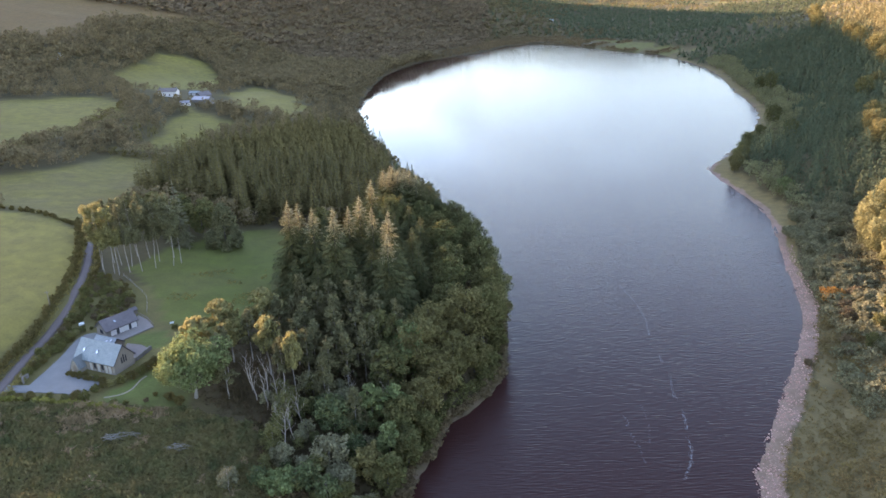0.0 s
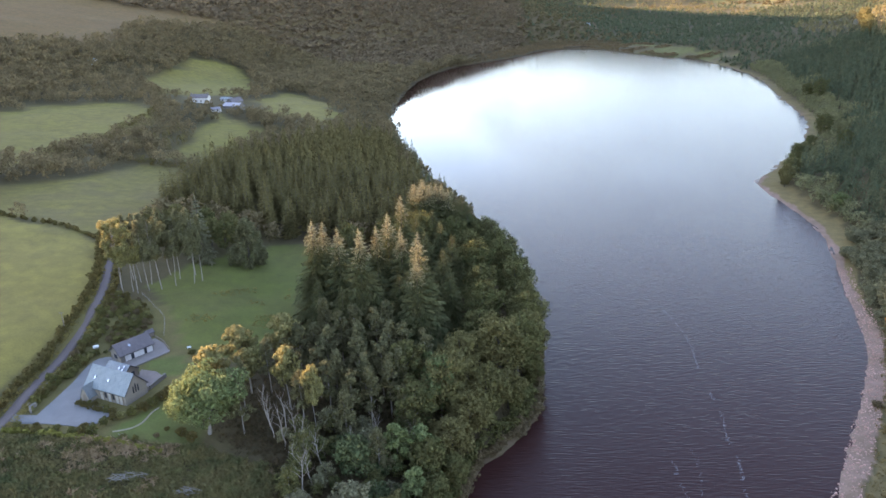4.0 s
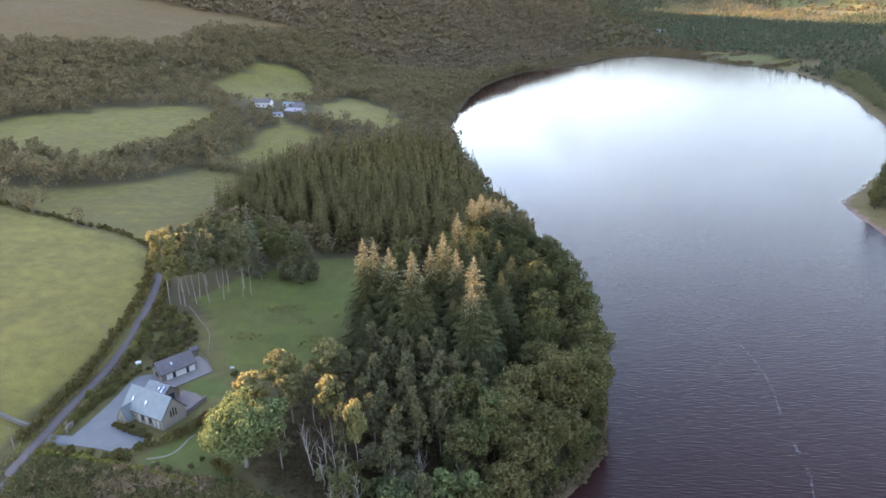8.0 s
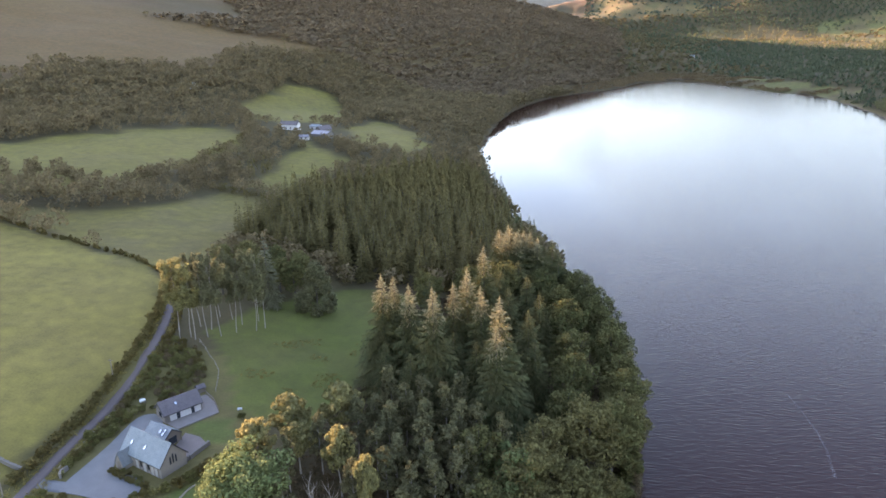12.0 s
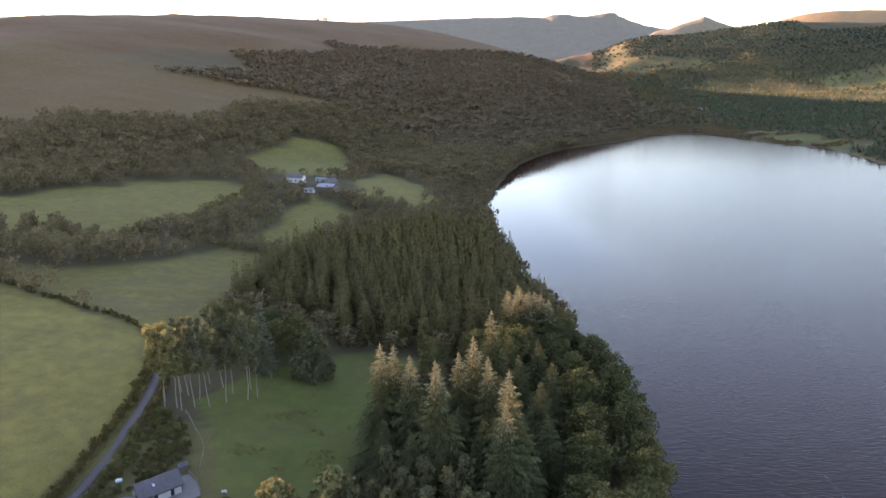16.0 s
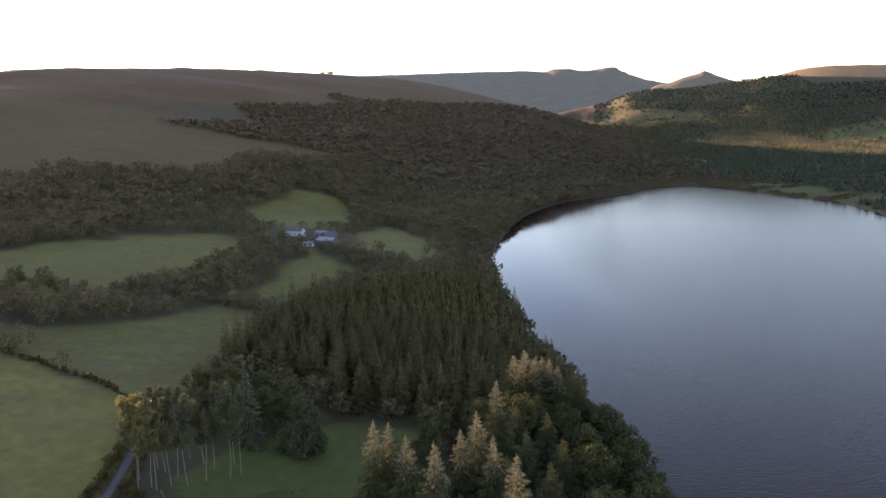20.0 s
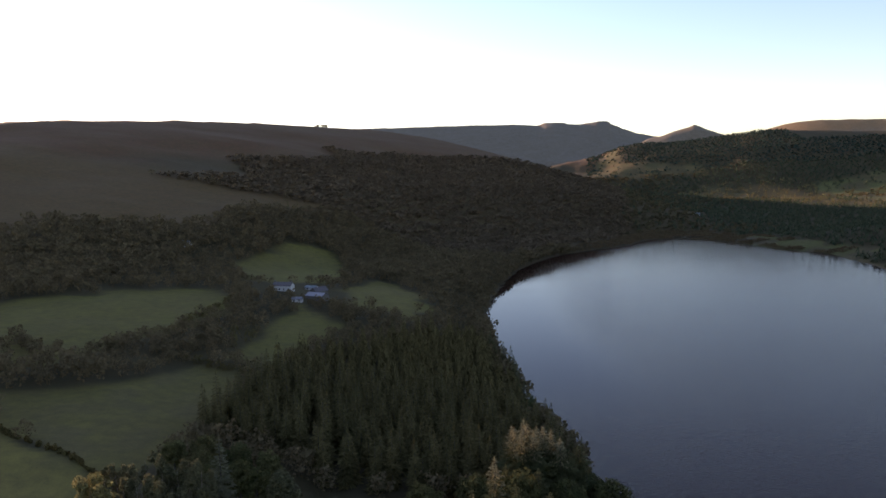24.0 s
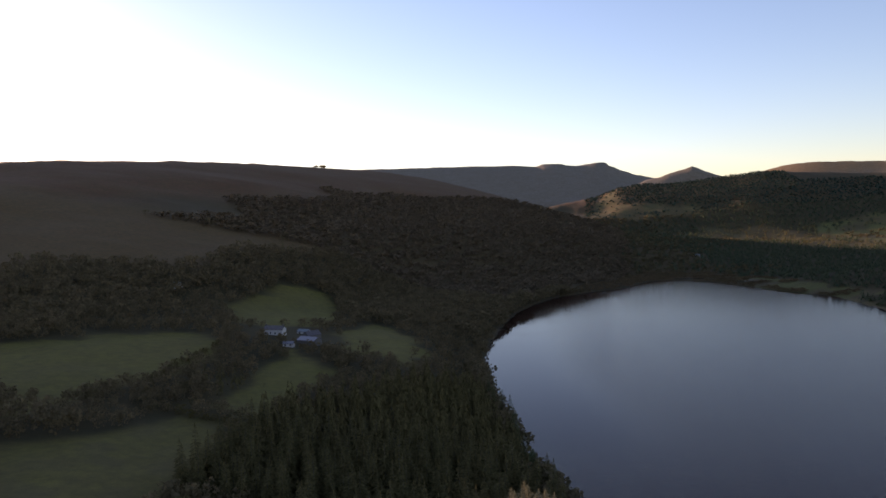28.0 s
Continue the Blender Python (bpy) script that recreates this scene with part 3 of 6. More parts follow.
def conifer_cloud(h, rad, base, layers, arms, r, sprigs=2, droop=0.35, taper=0.85, ragged=0.25, fine=False):
    """Whorls of drooping branches, each a kite with side sprigs."""
    out = []
    for i in range(layers):
        f = (i + 0.3 + 0.4 * r.rand()) / layers
        z = base + (h - base) * f
        R = rad * (1 - f) ** taper + 0.12 * rad * (1 - f) + 0.18
        m = max(5 if sprigs else 4, int(round(arms * (0.5 + 0.5 * (1 - f)))))
        off = r.rand() * 6.28
        for j in range(m):
            a = off + 6.283 * j / m + r.normal() * 0.18
            L = R * (1 - ragged + 2 * ragged * r.rand())
            dz = -droop * L + r.normal() * 0.08 * L + 0.5 * f * L
            ca, sa = math.cos(a), math.sin(a)
            w = L * (0.42 if not sprigs else 0.05 if fine else 0.15) + 0.05
            q = lambda t, s, up: (ca * L * t - sa * s, sa * L * t + ca * s, z + dz * t + up)
            out += [q(0.02, 0, 0.12 * L), q(0.6, -w, -0.10 * L), q(1.0, 0, 0.05 * L), q(0.6, w, -0.10 * L)]
            for s in range(sprigs):
                t0 = (0.18 if fine else 0.35) + (0.72 if fine else 0.5) * s / max(1, sprigs) + r.rand() * 0.1
                for sg in (-1, 1):
                    l2 = L * (0.42 - 0.18 * t0) * (0.8 if fine else 1.0) + 0.12
                    a0, a1, a2, a3 = (-0.04, 0.05, 0.15, 0.11) if fine else (-0.12, 0.08, 0.30, 0.22)
                    out += [q(t0 + a0, 0, 0.03), q(t0 + a1, sg * l2 * 0.5, -0.16 * l2), q(t0 + a2, sg * l2, -0.30 * l2 - (0.25 * l2 * r.rand() if fine else 0)), q(t0 + a3, sg * l2 * 0.4, -0.02)]
    a = r.rand() * 6.28
    for k in range(2):
        ca, sa = math.cos(a + 1.57 * k) * 0.22, math.sin(a + 1.57 * k) * 0.22
        out += [(-ca, -sa, h - 1.0), (ca * .2, sa * .2, h - 1.6), (ca, sa, h - 1.0), (0, 0, h + 0.5)]
    return np.array(out)


def cone_cloud(h, rad, base, n, r, size=0.8, slim=0.9):
    """A dense conifer seen from afar: steep hanging sprays all over a ragged cone."""
    f = 1 - np.sqrt(r.rand(n)) * 0.98
    a = r.rand(n) * 6.283
    R = rad * (1 - f) ** slim * (0.75 + 0.35 * r.rand(n)) + 0.08
    z = base + (h - base) * f
    out = np.stack([np.cos(a), np.sin(a), np.zeros(n)], 1)
    side = np.stack([-np.sin(a), np.cos(a), np.zeros(n)], 1)
    down = out * 0.45 + np.array([0, 0, -1.0]) + r.normal(size=(n, 3)) * 0.07
    c = out * R[:, None] + np.stack([0 * z, 0 * z, z], 1)
    s = (size * (0.55 + 0.6 * r.rand(n)) * (0.45 + 0.75 * (1 - f)))[:, None]
    v = np.stack([c - down * s * 1.7 - out * s * 0.1, c - side * s * 0.6, c + down * s * 1.5 + out * s * 0.15, c + side * s * 0.6], 1)
    return np.concatenate([v.reshape(-1, 3), np.array([(-0.2, 0, h - 1.4), (0, -0.2, h - 1.6), (0.2, 0, h - 1.4), (0, 0, h + 0.4), (0, -0.2, h - 1.4), (0.2, 0, h - 1.6), (0, 0.2, h - 1.4), (0, 0, h + 0.4)])])


def tube(pts, radii, sides=6):
    """A tapered limb along pts, as quads."""
    P = [Vector(p) for p in pts]
    v, f = [], []
    for i, p in enumerate(P):
        d = (P[min(i + 1, len(P) - 1)] - P[max(i - 1, 0)]).normalized()
        a = d.orthogonal().normalized()
        b = d.cross(a)
        for k in range(sides):
            t = 2 * math.pi * k / sides
            v.append(p + (a * math.cos(t) + b * math.sin(t)) * radii[i])
    for i in range(len(P) - 1):
        for k in range(sides):
            f.append((i * sides + k, i * sides + (k + 1) % sides, (i + 1) * sides + (k + 1) % sides, (i + 1) * sides + k))
    return [tuple(q) for q in v], f


def joined(pieces):
    v, f = [], []
    for pv, pf in pieces:
        f += [tuple(i + len(v) for i in q) for q in pf]
        v += pv
    return v, f


def limbs(h, r0, r, lean=0.0, start=0.35, n=6, spread=0.3, crook=0.04, reach=0.45, upto=0.92):
    """A trunk with a slight bend and rising limbs, to be joined as one woody mesh."""
    pts, x, y = [], 0.0, 0.0
    for i in range(7):
        t = i / 6
        pts.append((x + lean * t, y, h * upto * t - (0.8 if i == 0 else 0)))
        x += r.normal() * crook * h * 0.25
        y += r.normal() * crook * h * 0.25
    out = [tube(pts, [r0 * (1.25 if i == 0 else 1 - 0.86 * i / 6) for i in range(7)], 7)]
    for k in range(n):
        t = start + (0.9 - start) * k / max(1, n)
        i = int(t * 6)
        p = Vector(pts[i]).lerp(Vector(pts[min(6, i + 1)]), t * 6 - i)
        a, L = k * 2.4 + r.rand(), h * reach * (1 - 0.55 * t) * (0.7 + 0.5 * r.rand())
        d = Vector((math.cos(a) * spread * 2, math.sin(a) * spread * 2, 0.75 + 0.4 * r.rand())).normalized()
        side = Vector((r.normal(), r.normal(), r.normal())) * 0.12 * L
        rr = r0 * (1 - 0.8 * t) * 0.55
        out.append(tube([p, p + d * L * 0.5 + side, p + d * L], [rr, rr * 0.6, rr * 0.15], 5))
    return joined(out)


def quads_of(v):
    return np.arange(len(v)).reshape(-1, 4)


def tree(name, crown_v, crown_mat, wood, wood_mat, label, category="tree", group="", top=None, top_mat=None):
    """One plant: an Empty at its foot, with its trunk and crown as parts."""
    ob = tagged(new(name), label, category, group)
    if wood:
        t = new("trunk", quad_mesh("trunk", wood[0], wood[1], [wood_mat], True))
        t.parent = ob
    if crown_v is not None:
        v = crown_v if top is None else np.concatenate([crown_v, top])
        me = quad_mesh("crown", v, quads_of(v), [crown_mat] if top is None else [crown_mat, top_mat])
        if top is not None:
            me.polygons.foreach_set("material_index", (np.arange(len(v) // 4) >= len(crown_v) // 4).astype(np.int32))
        c = new("crown", me)
        c.parent = ob
    return ob


def plant(ob, x, y, s=1.0, sz=None, sink=0.15):
    """Set a tree at its place: the first call moves the pattern itself, later calls copy it."""
    m = pose(x, y, ground_z(x, y) - sink, 0, 0, random.uniform(0, 360))
    if not ob.get("set"):
        ob["set"] = 1
        ob.matrix_basis = m @ Matrix.Diagonal((s, s, sz or s, 1))
        return ob
    keep = ob.scale.copy()
    ob.scale = (s, s, sz or s)
    c = copy_thing(ob, m)
    ob.scale = keep
    return c


def stuff(name, label, category, clouds, x, y, s, mat, sink=0.2, sxy=None):
    """Very many plants in one mesh: each of the clouds is set at its share of the places."""
    V = []
    z = height(x, y)
    r = np.random.RandomState(len(x) + 3)
    which, ang = r.randint(len(clouds), size=len(x)), r.rand(len(x)) * 6.283
    sxy = s if sxy is None else sxy
    for k, c in enumerate(clouds):
        i = which == k
        ca, sa = np.cos(ang[i])[:, None], np.sin(ang[i])[:, None]
        px = (c[None, :, 0] * ca - c[None, :, 1] * sa) * sxy[i][:, None] + x[i][:, None]
        py = (c[None, :, 0] * sa + c[None, :, 1] * ca) * sxy[i][:, None] + y[i][:, None]
        pz = c[None, :, 2] * s[i][:, None] + z[i][:, None] - sink
        V.append(np.stack([px, py, pz], -1).reshape(-1, 3))
    V = np.concatenate(V)
    return tagged(new(name, quad_mesh(name, V, quads_of(V), [mat])), label, category, kind="stuff")


def scatter(x0, x1, y0, y1, step, seed=0):
    r = np.random.RandomState(seed)
    x, y = np.meshgrid(np.arange(x0, x1, step), np.arange(y0, y1, step))
    x, y = x.ravel(), y.ravel()
    return x + (r.rand(len(x)) - 0.5) * step * 0.95, y + (r.rand(len(y)) - 0.5) * step * 0.95




def open_land(x, y):
    o = np.zeros(len(x), bool)
    for key, poly in FIELDS.items():
        o |= inside(x, y, poly) if key in CLOSE else patch(x, y, poly, 8, 8, 16) > 0.3
    return o


# far and middle woods on the slopes
r0 = np.random.RandomState(5)
MIDB = [broad_cloud(10, 4.8, 0.6, 100, 0.60, r0, 11) for _ in range(4)]
NEARB = [broad_cloud(10, 4.6, 0.6, 175, 0.44, r0, 13) for _ in range(4)]
FARB = [broad_cloud(10, 5.2, 0.5, 20, 1.7, r0, 6) for _ in range(4)]
MIDC = [cone_cloud(15, 3.0, 0.6, 44, r0, 0.95, 0.85) for _ in range(4)]
NEARC = [cone_cloud(15, 2.9, 0.6, 150, r0, 0.46, 0.85) for _ in range(4)]
FARC = [cone_cloud(14, 3.8, 0.5, 16, r0, 1.75, 0.85) for _ in range(3)]


def woods(region, step, seed):
    x, y = scatter(*region, step, seed)
    d = shore_distance(x, y)
    az = np.degrees(np.arctan2(x + 5, np.maximum(y - 60, 1)))
    z = height(x, y, d)
    keep = (d > 7) & ~open_land(x, y) & ~inside(x, y, PLANTATION) & ~inside(x, y, HEADLAND) & (az > -50) & (az < 42)
    keep &= marsh(x, y, d) < 0.5
    keep &= ~((np.hypot(x + 213, y - 580) < 38))
    return x[keep], y[keep], z[keep], d[keep]


x, y, z, d = woods((-620, 60, 300, 960), 8.0, 1)
left = (x < axis_x(y)) & (np.random.RandomState(7).rand(len(x)) > 1.0 * rough_land(x, y, z))
x, y, z, d = x[left], y[left], z[left], d[left]
con = vnoise(x, y, 90) > 0.93
s = (0.75 + 0.6 * np.random.RandomState(2).rand(len(x))) * np.where((np.abs(y - 540) < 170) & (x > -350), 0.72, 1.0)
stuff("hillside_wood", "autumn-brown mixed broadleaf wood on the hillside", "woodland", MIDB, x[~con & (y > 560)], y[~con & (y > 560)], s[~con & (y > 560)], M_WOODS)
stuff("field_wood", "autumn-brown mixed trees between the fields", "woodland", NEARB, x[~con & (y <= 560)], y[~con & (y <= 560)], s[~con & (y <= 560)], M_WOODS)
stuff("hillside_conifers", "dark conifers standing among the hillside wood", "woodland", MIDC, x[con], y[con], s[con], M_PLANT)
x, y, z, d = woods((60, 520, 170, 960), 6.6, 3)
right = (x > axis_x(y)) & (d > np.where(y > 445, 8, np.where(y > 330, 12, 34)))
x, y, z, d = x[right], y[right], z[right], d[right]
con = ((vnoise(x, y, 60) < 0.80) | (d > 120)) & (d > np.where(y > 445, 34, 24) * (0.6 + 0.8 * vnoise(x, y, 25)))
s = 0.8 + 0.5 * np.random.RandomState(4).rand(len(x))
# trees above the shadow line take the sunlit conifer colour
high = z + (vnoise(x, y, 70) - 0.5) * 14 > np.interp(y, [250, 450, 700, 960], [24, 27, 36, 38])
near = con & (y < 470) & (x < 330) & ~high
stuff("shore_conifers", "dense dark green conifer plantation on the slope", "woodland", NEARC, x[near], y[near], s[near], M_FARCON)
stuff("upper_conifers", "dense dark green conifers further up the slope", "woodland", MIDC, x[con & ~near & ~high], y[con & ~near & ~high], s[con & ~near & ~high], M_FARCON)
stuff("hill_larches", "conifers high on the slope, tan sunlight in their colour", "woodland", MIDC, x[con & high], y[con & high], s[con & high], M_SUNCON)
stuff("shore_wood", "olive broadleaf trees along the lake's slope", "woodland", NEARB, x[~con], y[~con], s[~con] * 0.75, M_BANKLEAF)
# the near slope of the left ridge, the head of the valley, and the far slopes
x, y, z, d = woods((-900, 60, 960, 1900), 10.3, 5)
keep = (x < axis_x(y)) & (0.46 + 0.08 * np.random.RandomState(8).rand(len(x)) < 1 - 1.02 * smooth((z - 85 - 45 * smooth((x + 700) / 300) + (vnoise(x, y, 130) - 0.5) * 80) / 60))
x, y, z = x[keep], y[keep], z[keep]
s = 0.5 + 0.35 * np.random.RandomState(9).rand(len(x))
stuff("slope_wood", "low brown mixed wood on the left ridge's slope", "woodland", [broad_cloud(10, 5.2, 0.5, 28, 1.2, r0, 7) for _ in range(4)], x, y, s * 1.15, M_SLOPE, 0.2, s * 1.8)
x, y, z, d = woods((-420, 1300, 960, 2400), 12.5, 6)
keep = (np.random.RandomState(12).rand(len(x)) > 0.84 * clearing(x, y) * smooth((vnoise(x, y, 34) - 0.12) / 0.2)) & ((x > axis_x(y)) | (x > 50) | (y > 1900)) & ((x > axis_x(y)) | (y > 1150)) & ((x > -60) | (y < 1900))
x, y, z = x[keep], y[keep], z[keep]
s = 0.6 + 0.38 * np.random.RandomState(13).rand(len(x))
con = (vnoise(x, y, 170) < 0.78) & (np.random.RandomState(18).rand(len(x)) > 0.85 * smooth((330 - x + (vnoise(x, y, 120) - 0.5) * 160) / 260))
# valley edge and higher ground: conifers coloured as if in sun
tan = (patch(x, y, VALLEY_EDGE, 60, 50, 40) > 0.5) | ((x > 430) & (z + (vnoise(x, y, 90) - 0.5) * 20 > 34) & (y < 1900))
stuff("far_conifers", "dark conifer forest in the head of the valley", "woodland", FARC, x[con & ~tan], y[con & ~tan], s[con & ~tan], M_FARCON, 0.2, s[con & ~tan] * 1.4)
stuff("far_larches", "valley forest's edge trees with tan sunlight in their colour", "woodland", FARC, x[con & tan], y[con & tan], s[con & tan] * 0.85, M_SUNCON, 0.2, s[con & tan] * 1.2)
stuff("far_wood", "brown mixed wood in the head of the valley", "woodland", FARB, x[~con], y[~con], s[~con] * 0.8, M_VALLEY, 0.2, s[~con] * 1.25)
TINYC = [cone_cloud(14, 4.2, 0.5, 9, r0, 2.6, 0.8) for _ in range(3)]
x, y, z, d = woods((-400, 1300, 2400, 2960), 12.0, 14)
s = 0.42 + 0.2 * np.random.RandomState(15).rand(len(x))
ok = (x > -20) & (np.random.RandomState(16).rand(len(x)) > 0.86 * clearing(x, y) * smooth((vnoise(x, y, 34) - 0.12) / 0.2)) & ((x < 655) | (z < 205))
# the ridge trees carry their slope's shade in the needle colour
stuff("ridge_plantation", "fine plantation on the far ridge, shade and haze in its colour", "woodland", TINYC, x[ok], y[ok], s[ok], M_RIDGECON, 0.2, s[ok] * 2.4)

rk = np.random.RandomState(10)
x, y = -722 + rk.normal(size=7) * 10, 1972 + rk.normal(size=7) * 5
stuff("skyline_trees", "small clump of trees on the ridge's skyline", "trees", FARB, x, y, 0.6 + 0.4 * rk.rand(7), M_WOODS, 1.5)

# ---- trees of the headland ----
rt = np.random.RandomState(21)
SPRUCE = []
for k in range(4):
    h, rad = (31, 33, 29, 27)[k], (5.7, 6.1, 5.4, 5.8)[k]
    v = conifer_cloud(h, rad, 1.2, 52, 13, rt, 7, 0.42, 0.8, 0.5, True) if k < 3 else conifer_cloud(h, rad, 1.2, 46, 11, rt, 5, 0.42, 0.62, 0.45, True)
    # upper sprays get the sunlit colour, except on the last pattern
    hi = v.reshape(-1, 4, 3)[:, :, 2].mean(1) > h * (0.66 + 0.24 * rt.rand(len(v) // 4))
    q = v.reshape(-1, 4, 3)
    pale = M_SUNSPRUCE if k < 3 else M_SPRUCE
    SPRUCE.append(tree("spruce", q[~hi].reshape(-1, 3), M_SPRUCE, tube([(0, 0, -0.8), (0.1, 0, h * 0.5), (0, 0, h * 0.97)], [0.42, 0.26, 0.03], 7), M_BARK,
                       ("tall dark green spruce with sunlight put in its pale top" if k < 3 else "tall dark green spruce with drooping branches"), "tree", "spruces of the headland", q[hi].reshape(-1, 3), pale))
TALL = [(0, -54.4, 221, 1.13), (2, -52.0, 224.5, 1.15), (1, -46, 217, 1.05), (0, -38.5, 211, 1.18), (2, -37, 231, 1.06), (0, -34, 236.5, 1.08), (1, -33, 263, 0.96), (0, -32, 300, 0.88),
        (1, -28.6, 303, 0.86), (2, -26, 297, 0.98), (0, -21.3, 302, 0.92), (2, -24, 306, 0.95), (1, -33.5, 306, 0.78), (0, -29.5, 296, 0.9), (2, -18.5, 299, 0.95), (1, -30, 308, 0.84), (0, -25.5, 301.5, 0.92), (0, -28.8, 227, 1.04), (1, -21.8, 211, 1.12), (2, -22, 205.5, 1.1), (3, -13.5, 308, 0.88), (3, -16.5, 301, 0.9), (3, -11, 301, 0.8)]
LOW = [(3, -20.5, 219, 0.9), (3, -50, 236, 0.78), (3, -43, 228, 0.78), (3, -37, 250, 0.8), (3, -27.5, 240, 0.82), (3, -46, 248, 0.74), (3, -29, 272, 0.8), (3, -17, 241, 0.82), (3, -56.5, 232, 0.74), (3, -35, 219, 0.8),
       (3, -28, 213, 0.85), (3, -20, 272, 0.8), (3, -52, 213, 0.72), (3, -14, 225, 0.78), (3, -44, 208, 0.74), (3, -57, 246, 0.7), (3, -50, 260, 0.74), (3, -40, 268, 0.76), (3, -24, 254, 0.85), (3, -15, 257, 0.82), (3, -33, 286, 0.78), (3, -24, 286, 0.8)]
for k, x, y, s in TALL + LOW:
    plant(SPRUCE[k], x, y, s * (1.3 if y > 294 else 1.0), sz=s)

BROAD = []
for k, (mat, h, rad, base, lab) in enumerate([
        (M_DARKBROAD, 21, 6.2, 3.0, "rounded dark green broadleaf tree leaning over the shore"), (M_DARKBROAD, 18, 5.6, 2.5, "dense dark green broadleaf tree at the wood's edge"),
        (M_OLIVE, 19, 6.6, 2.5, "wide olive-brown oak beginning to turn"), (M_OLIVE, 15, 5.4, 2.0, "olive-green oak on the lake bank"),
        (M_BROAD, 13, 4.4, 1.5, "small green broadleaf tree in the copse")]):
    BROAD.append(tree("broadleaf_tree", broad_cloud(h, rad, base, 5600, 0.22, rt, 24), mat, limbs(h, 0.38, rt, n=7), M_BARK, lab, "tree", "broadleaf trees of the headland"))
SHORE_ROW = [(0, 6, 205, 1.05), (2, 9, 214, 1.05), (0, 9.5, 226, 1.04), (1, 9, 238, 1.1), (0, 7, 251, 1.05), (1, 6.3, 263, 1.1), (0, 3.4, 276, 1.05), (1, 0.4, 289, 1.1), (0, -3.6, 299, 1.0), (1, -9, 306, 0.98),
                   (2, 0.5, 201, 1.16), (3, -3, 186, 1.05), (2, -10, 193, 0.95), (1, -5, 210, 1.0), (0, -4, 225, 0.98), (1, -5, 243, 1.08), (0, -7, 262, 1.0), (1, -10, 280, 1.02), (0, -17, 290, 0.92)]
COPSE_EDGE = [(3, -7, 177, 1.0), (2, -13, 182, 1.05), (3, -11, 167, 0.95), (4, -3, 181, 0.8), (4, -10, 160, 0.75), (4, 5, 192, 0.75), (4, -14, 152, 0.75), (4, 11, 208, 0.7), (4, 12, 232, 0.75), (4, 11, 258, 0.8), (1, -20, 172, 0.95), (4, -16, 158, 1.0), (1, -24, 187, 1.0),
                   (4, -14, 150, 0.8), (4, -18, 140, 0.85), (0, -30, 284, 1.0), (1, -42, 286, 0.95), (0, -24, 302, 1.0), (1, -54, 276, 0.9), (3, 3, 192, 0.8), (4, 10, 221, 0.8), (4, 9, 246, 0.9)]
for k, x, y, s in SHORE_ROW + COPSE_EDGE:
    plant(BROAD[k], x, y, s)

PINE = []
for k in range(5):
    h = (22, 20, 24, 20, 18)[k]
    if k < 3:
        lobes = [((rt.rand() - 0.5) * 6.2 * (1.15 - j / 26), (rt.rand() - 0.5) * 6.2 * (1.15 - j / 26), h * (0.40 + 0.024 * j), 0.8 + 0.8 * rt.rand(), 0.7) for j in range(24)]
        lobes = [(x + rt.normal() * 0.5, y + rt.normal() * 0.5, z + rt.normal() * 0.5, q * (0.55 + 0.4 * rt.rand()), 0.8) for x, y, z, q, f in lobes for _ in range(3)]
        p, d = lobes_cloud(lobes, 4600, rt, 0.8)
        v = cards(p, d, 0.17 * (0.6 + 0.8 * rt.rand(4600)), rt, 1.9)
    else:
        lobes = []
        for j in range(44):
            f = (j + 0.5) / 44
            a, q = j * 2.4 + rt.rand(), 4.0 * (1 - f) ** 0.55 * (0.45 + 0.55 * rt.rand())
            lobes.append((q * math.cos(a), q * math.sin(a), 3.0 + (h - 3.8) * f, 0.6 + 0.8 * rt.rand() * (1 - 0.4 * f), 1.7))
        lobes = [(x + rt.normal() * 0.45, y + rt.normal() * 0.45, z + rt.normal() * 0.6, q * (0.6 + 0.4 * rt.rand()), f) for x, y, z, q, f in lobes for _ in range(2)]
        p, d = lobes_cloud(lobes, 6000, rt, 0.8)
        v = cards(p, d, 0.17 * (0.5 + 0.9 * rt.rand(6000)), rt, 1.8)
    PINE.append(tree("pine" if k < 3 else "feathery_tree", v, M_PINE, limbs(h, 0.27, rt, start=0.4, n=8, crook=0.02, reach=0.25), M_GREYBARK,
                     "tall grey-green pine with a bare pale trunk" if k < 3 else "feathery grey-green tree in the copse", "tree", "pines of the copse" if k < 3 else "feathery trees of the copse"))
for k, x, y, s in [(3, -49, 205, 0.95), (4, -40, 203, 1.0), (3, -31, 204, 1.0), (4, -45, 189, 1.05), (3, -37, 191, 1.0), (4, -29, 193, 1.1), (3, -33, 178, 0.95), (4, -41, 180, 0.95), (3, -25, 183, 0.95), (4, -36, 166, 0.85), (3, -23, 172, 0.8), (4, -27, 157, 0.8), (4, -50, 195, 0.9)]:
    plant(PINE[k], x, y, s * 0.93)
for k, x, y, s in [(1, -53, 190, 0.95), (0, -43, 197, 0.95), (2, -33, 197, 0.95), (1, -46, 182, 0.9), (0, -36, 185, 0.95),
                   (1, -30, 186, 1.0), (2, -27, 178, 0.9), (0, -42, 175, 0.85), (1, -36, 172, 0.9), (2, -31, 173, 0.85), (0, -47, 169, 0.85), (1, -60.5, 164, 0.8), (2, -63, 173, 0.75), (0, -59, 182, 0.85), (2, -51, 178, 0.8), (0, -25, 193, 1.0), (2, -19, 190, 0.95)]:
    plant(PINE[k], x, y, s * 0.88)

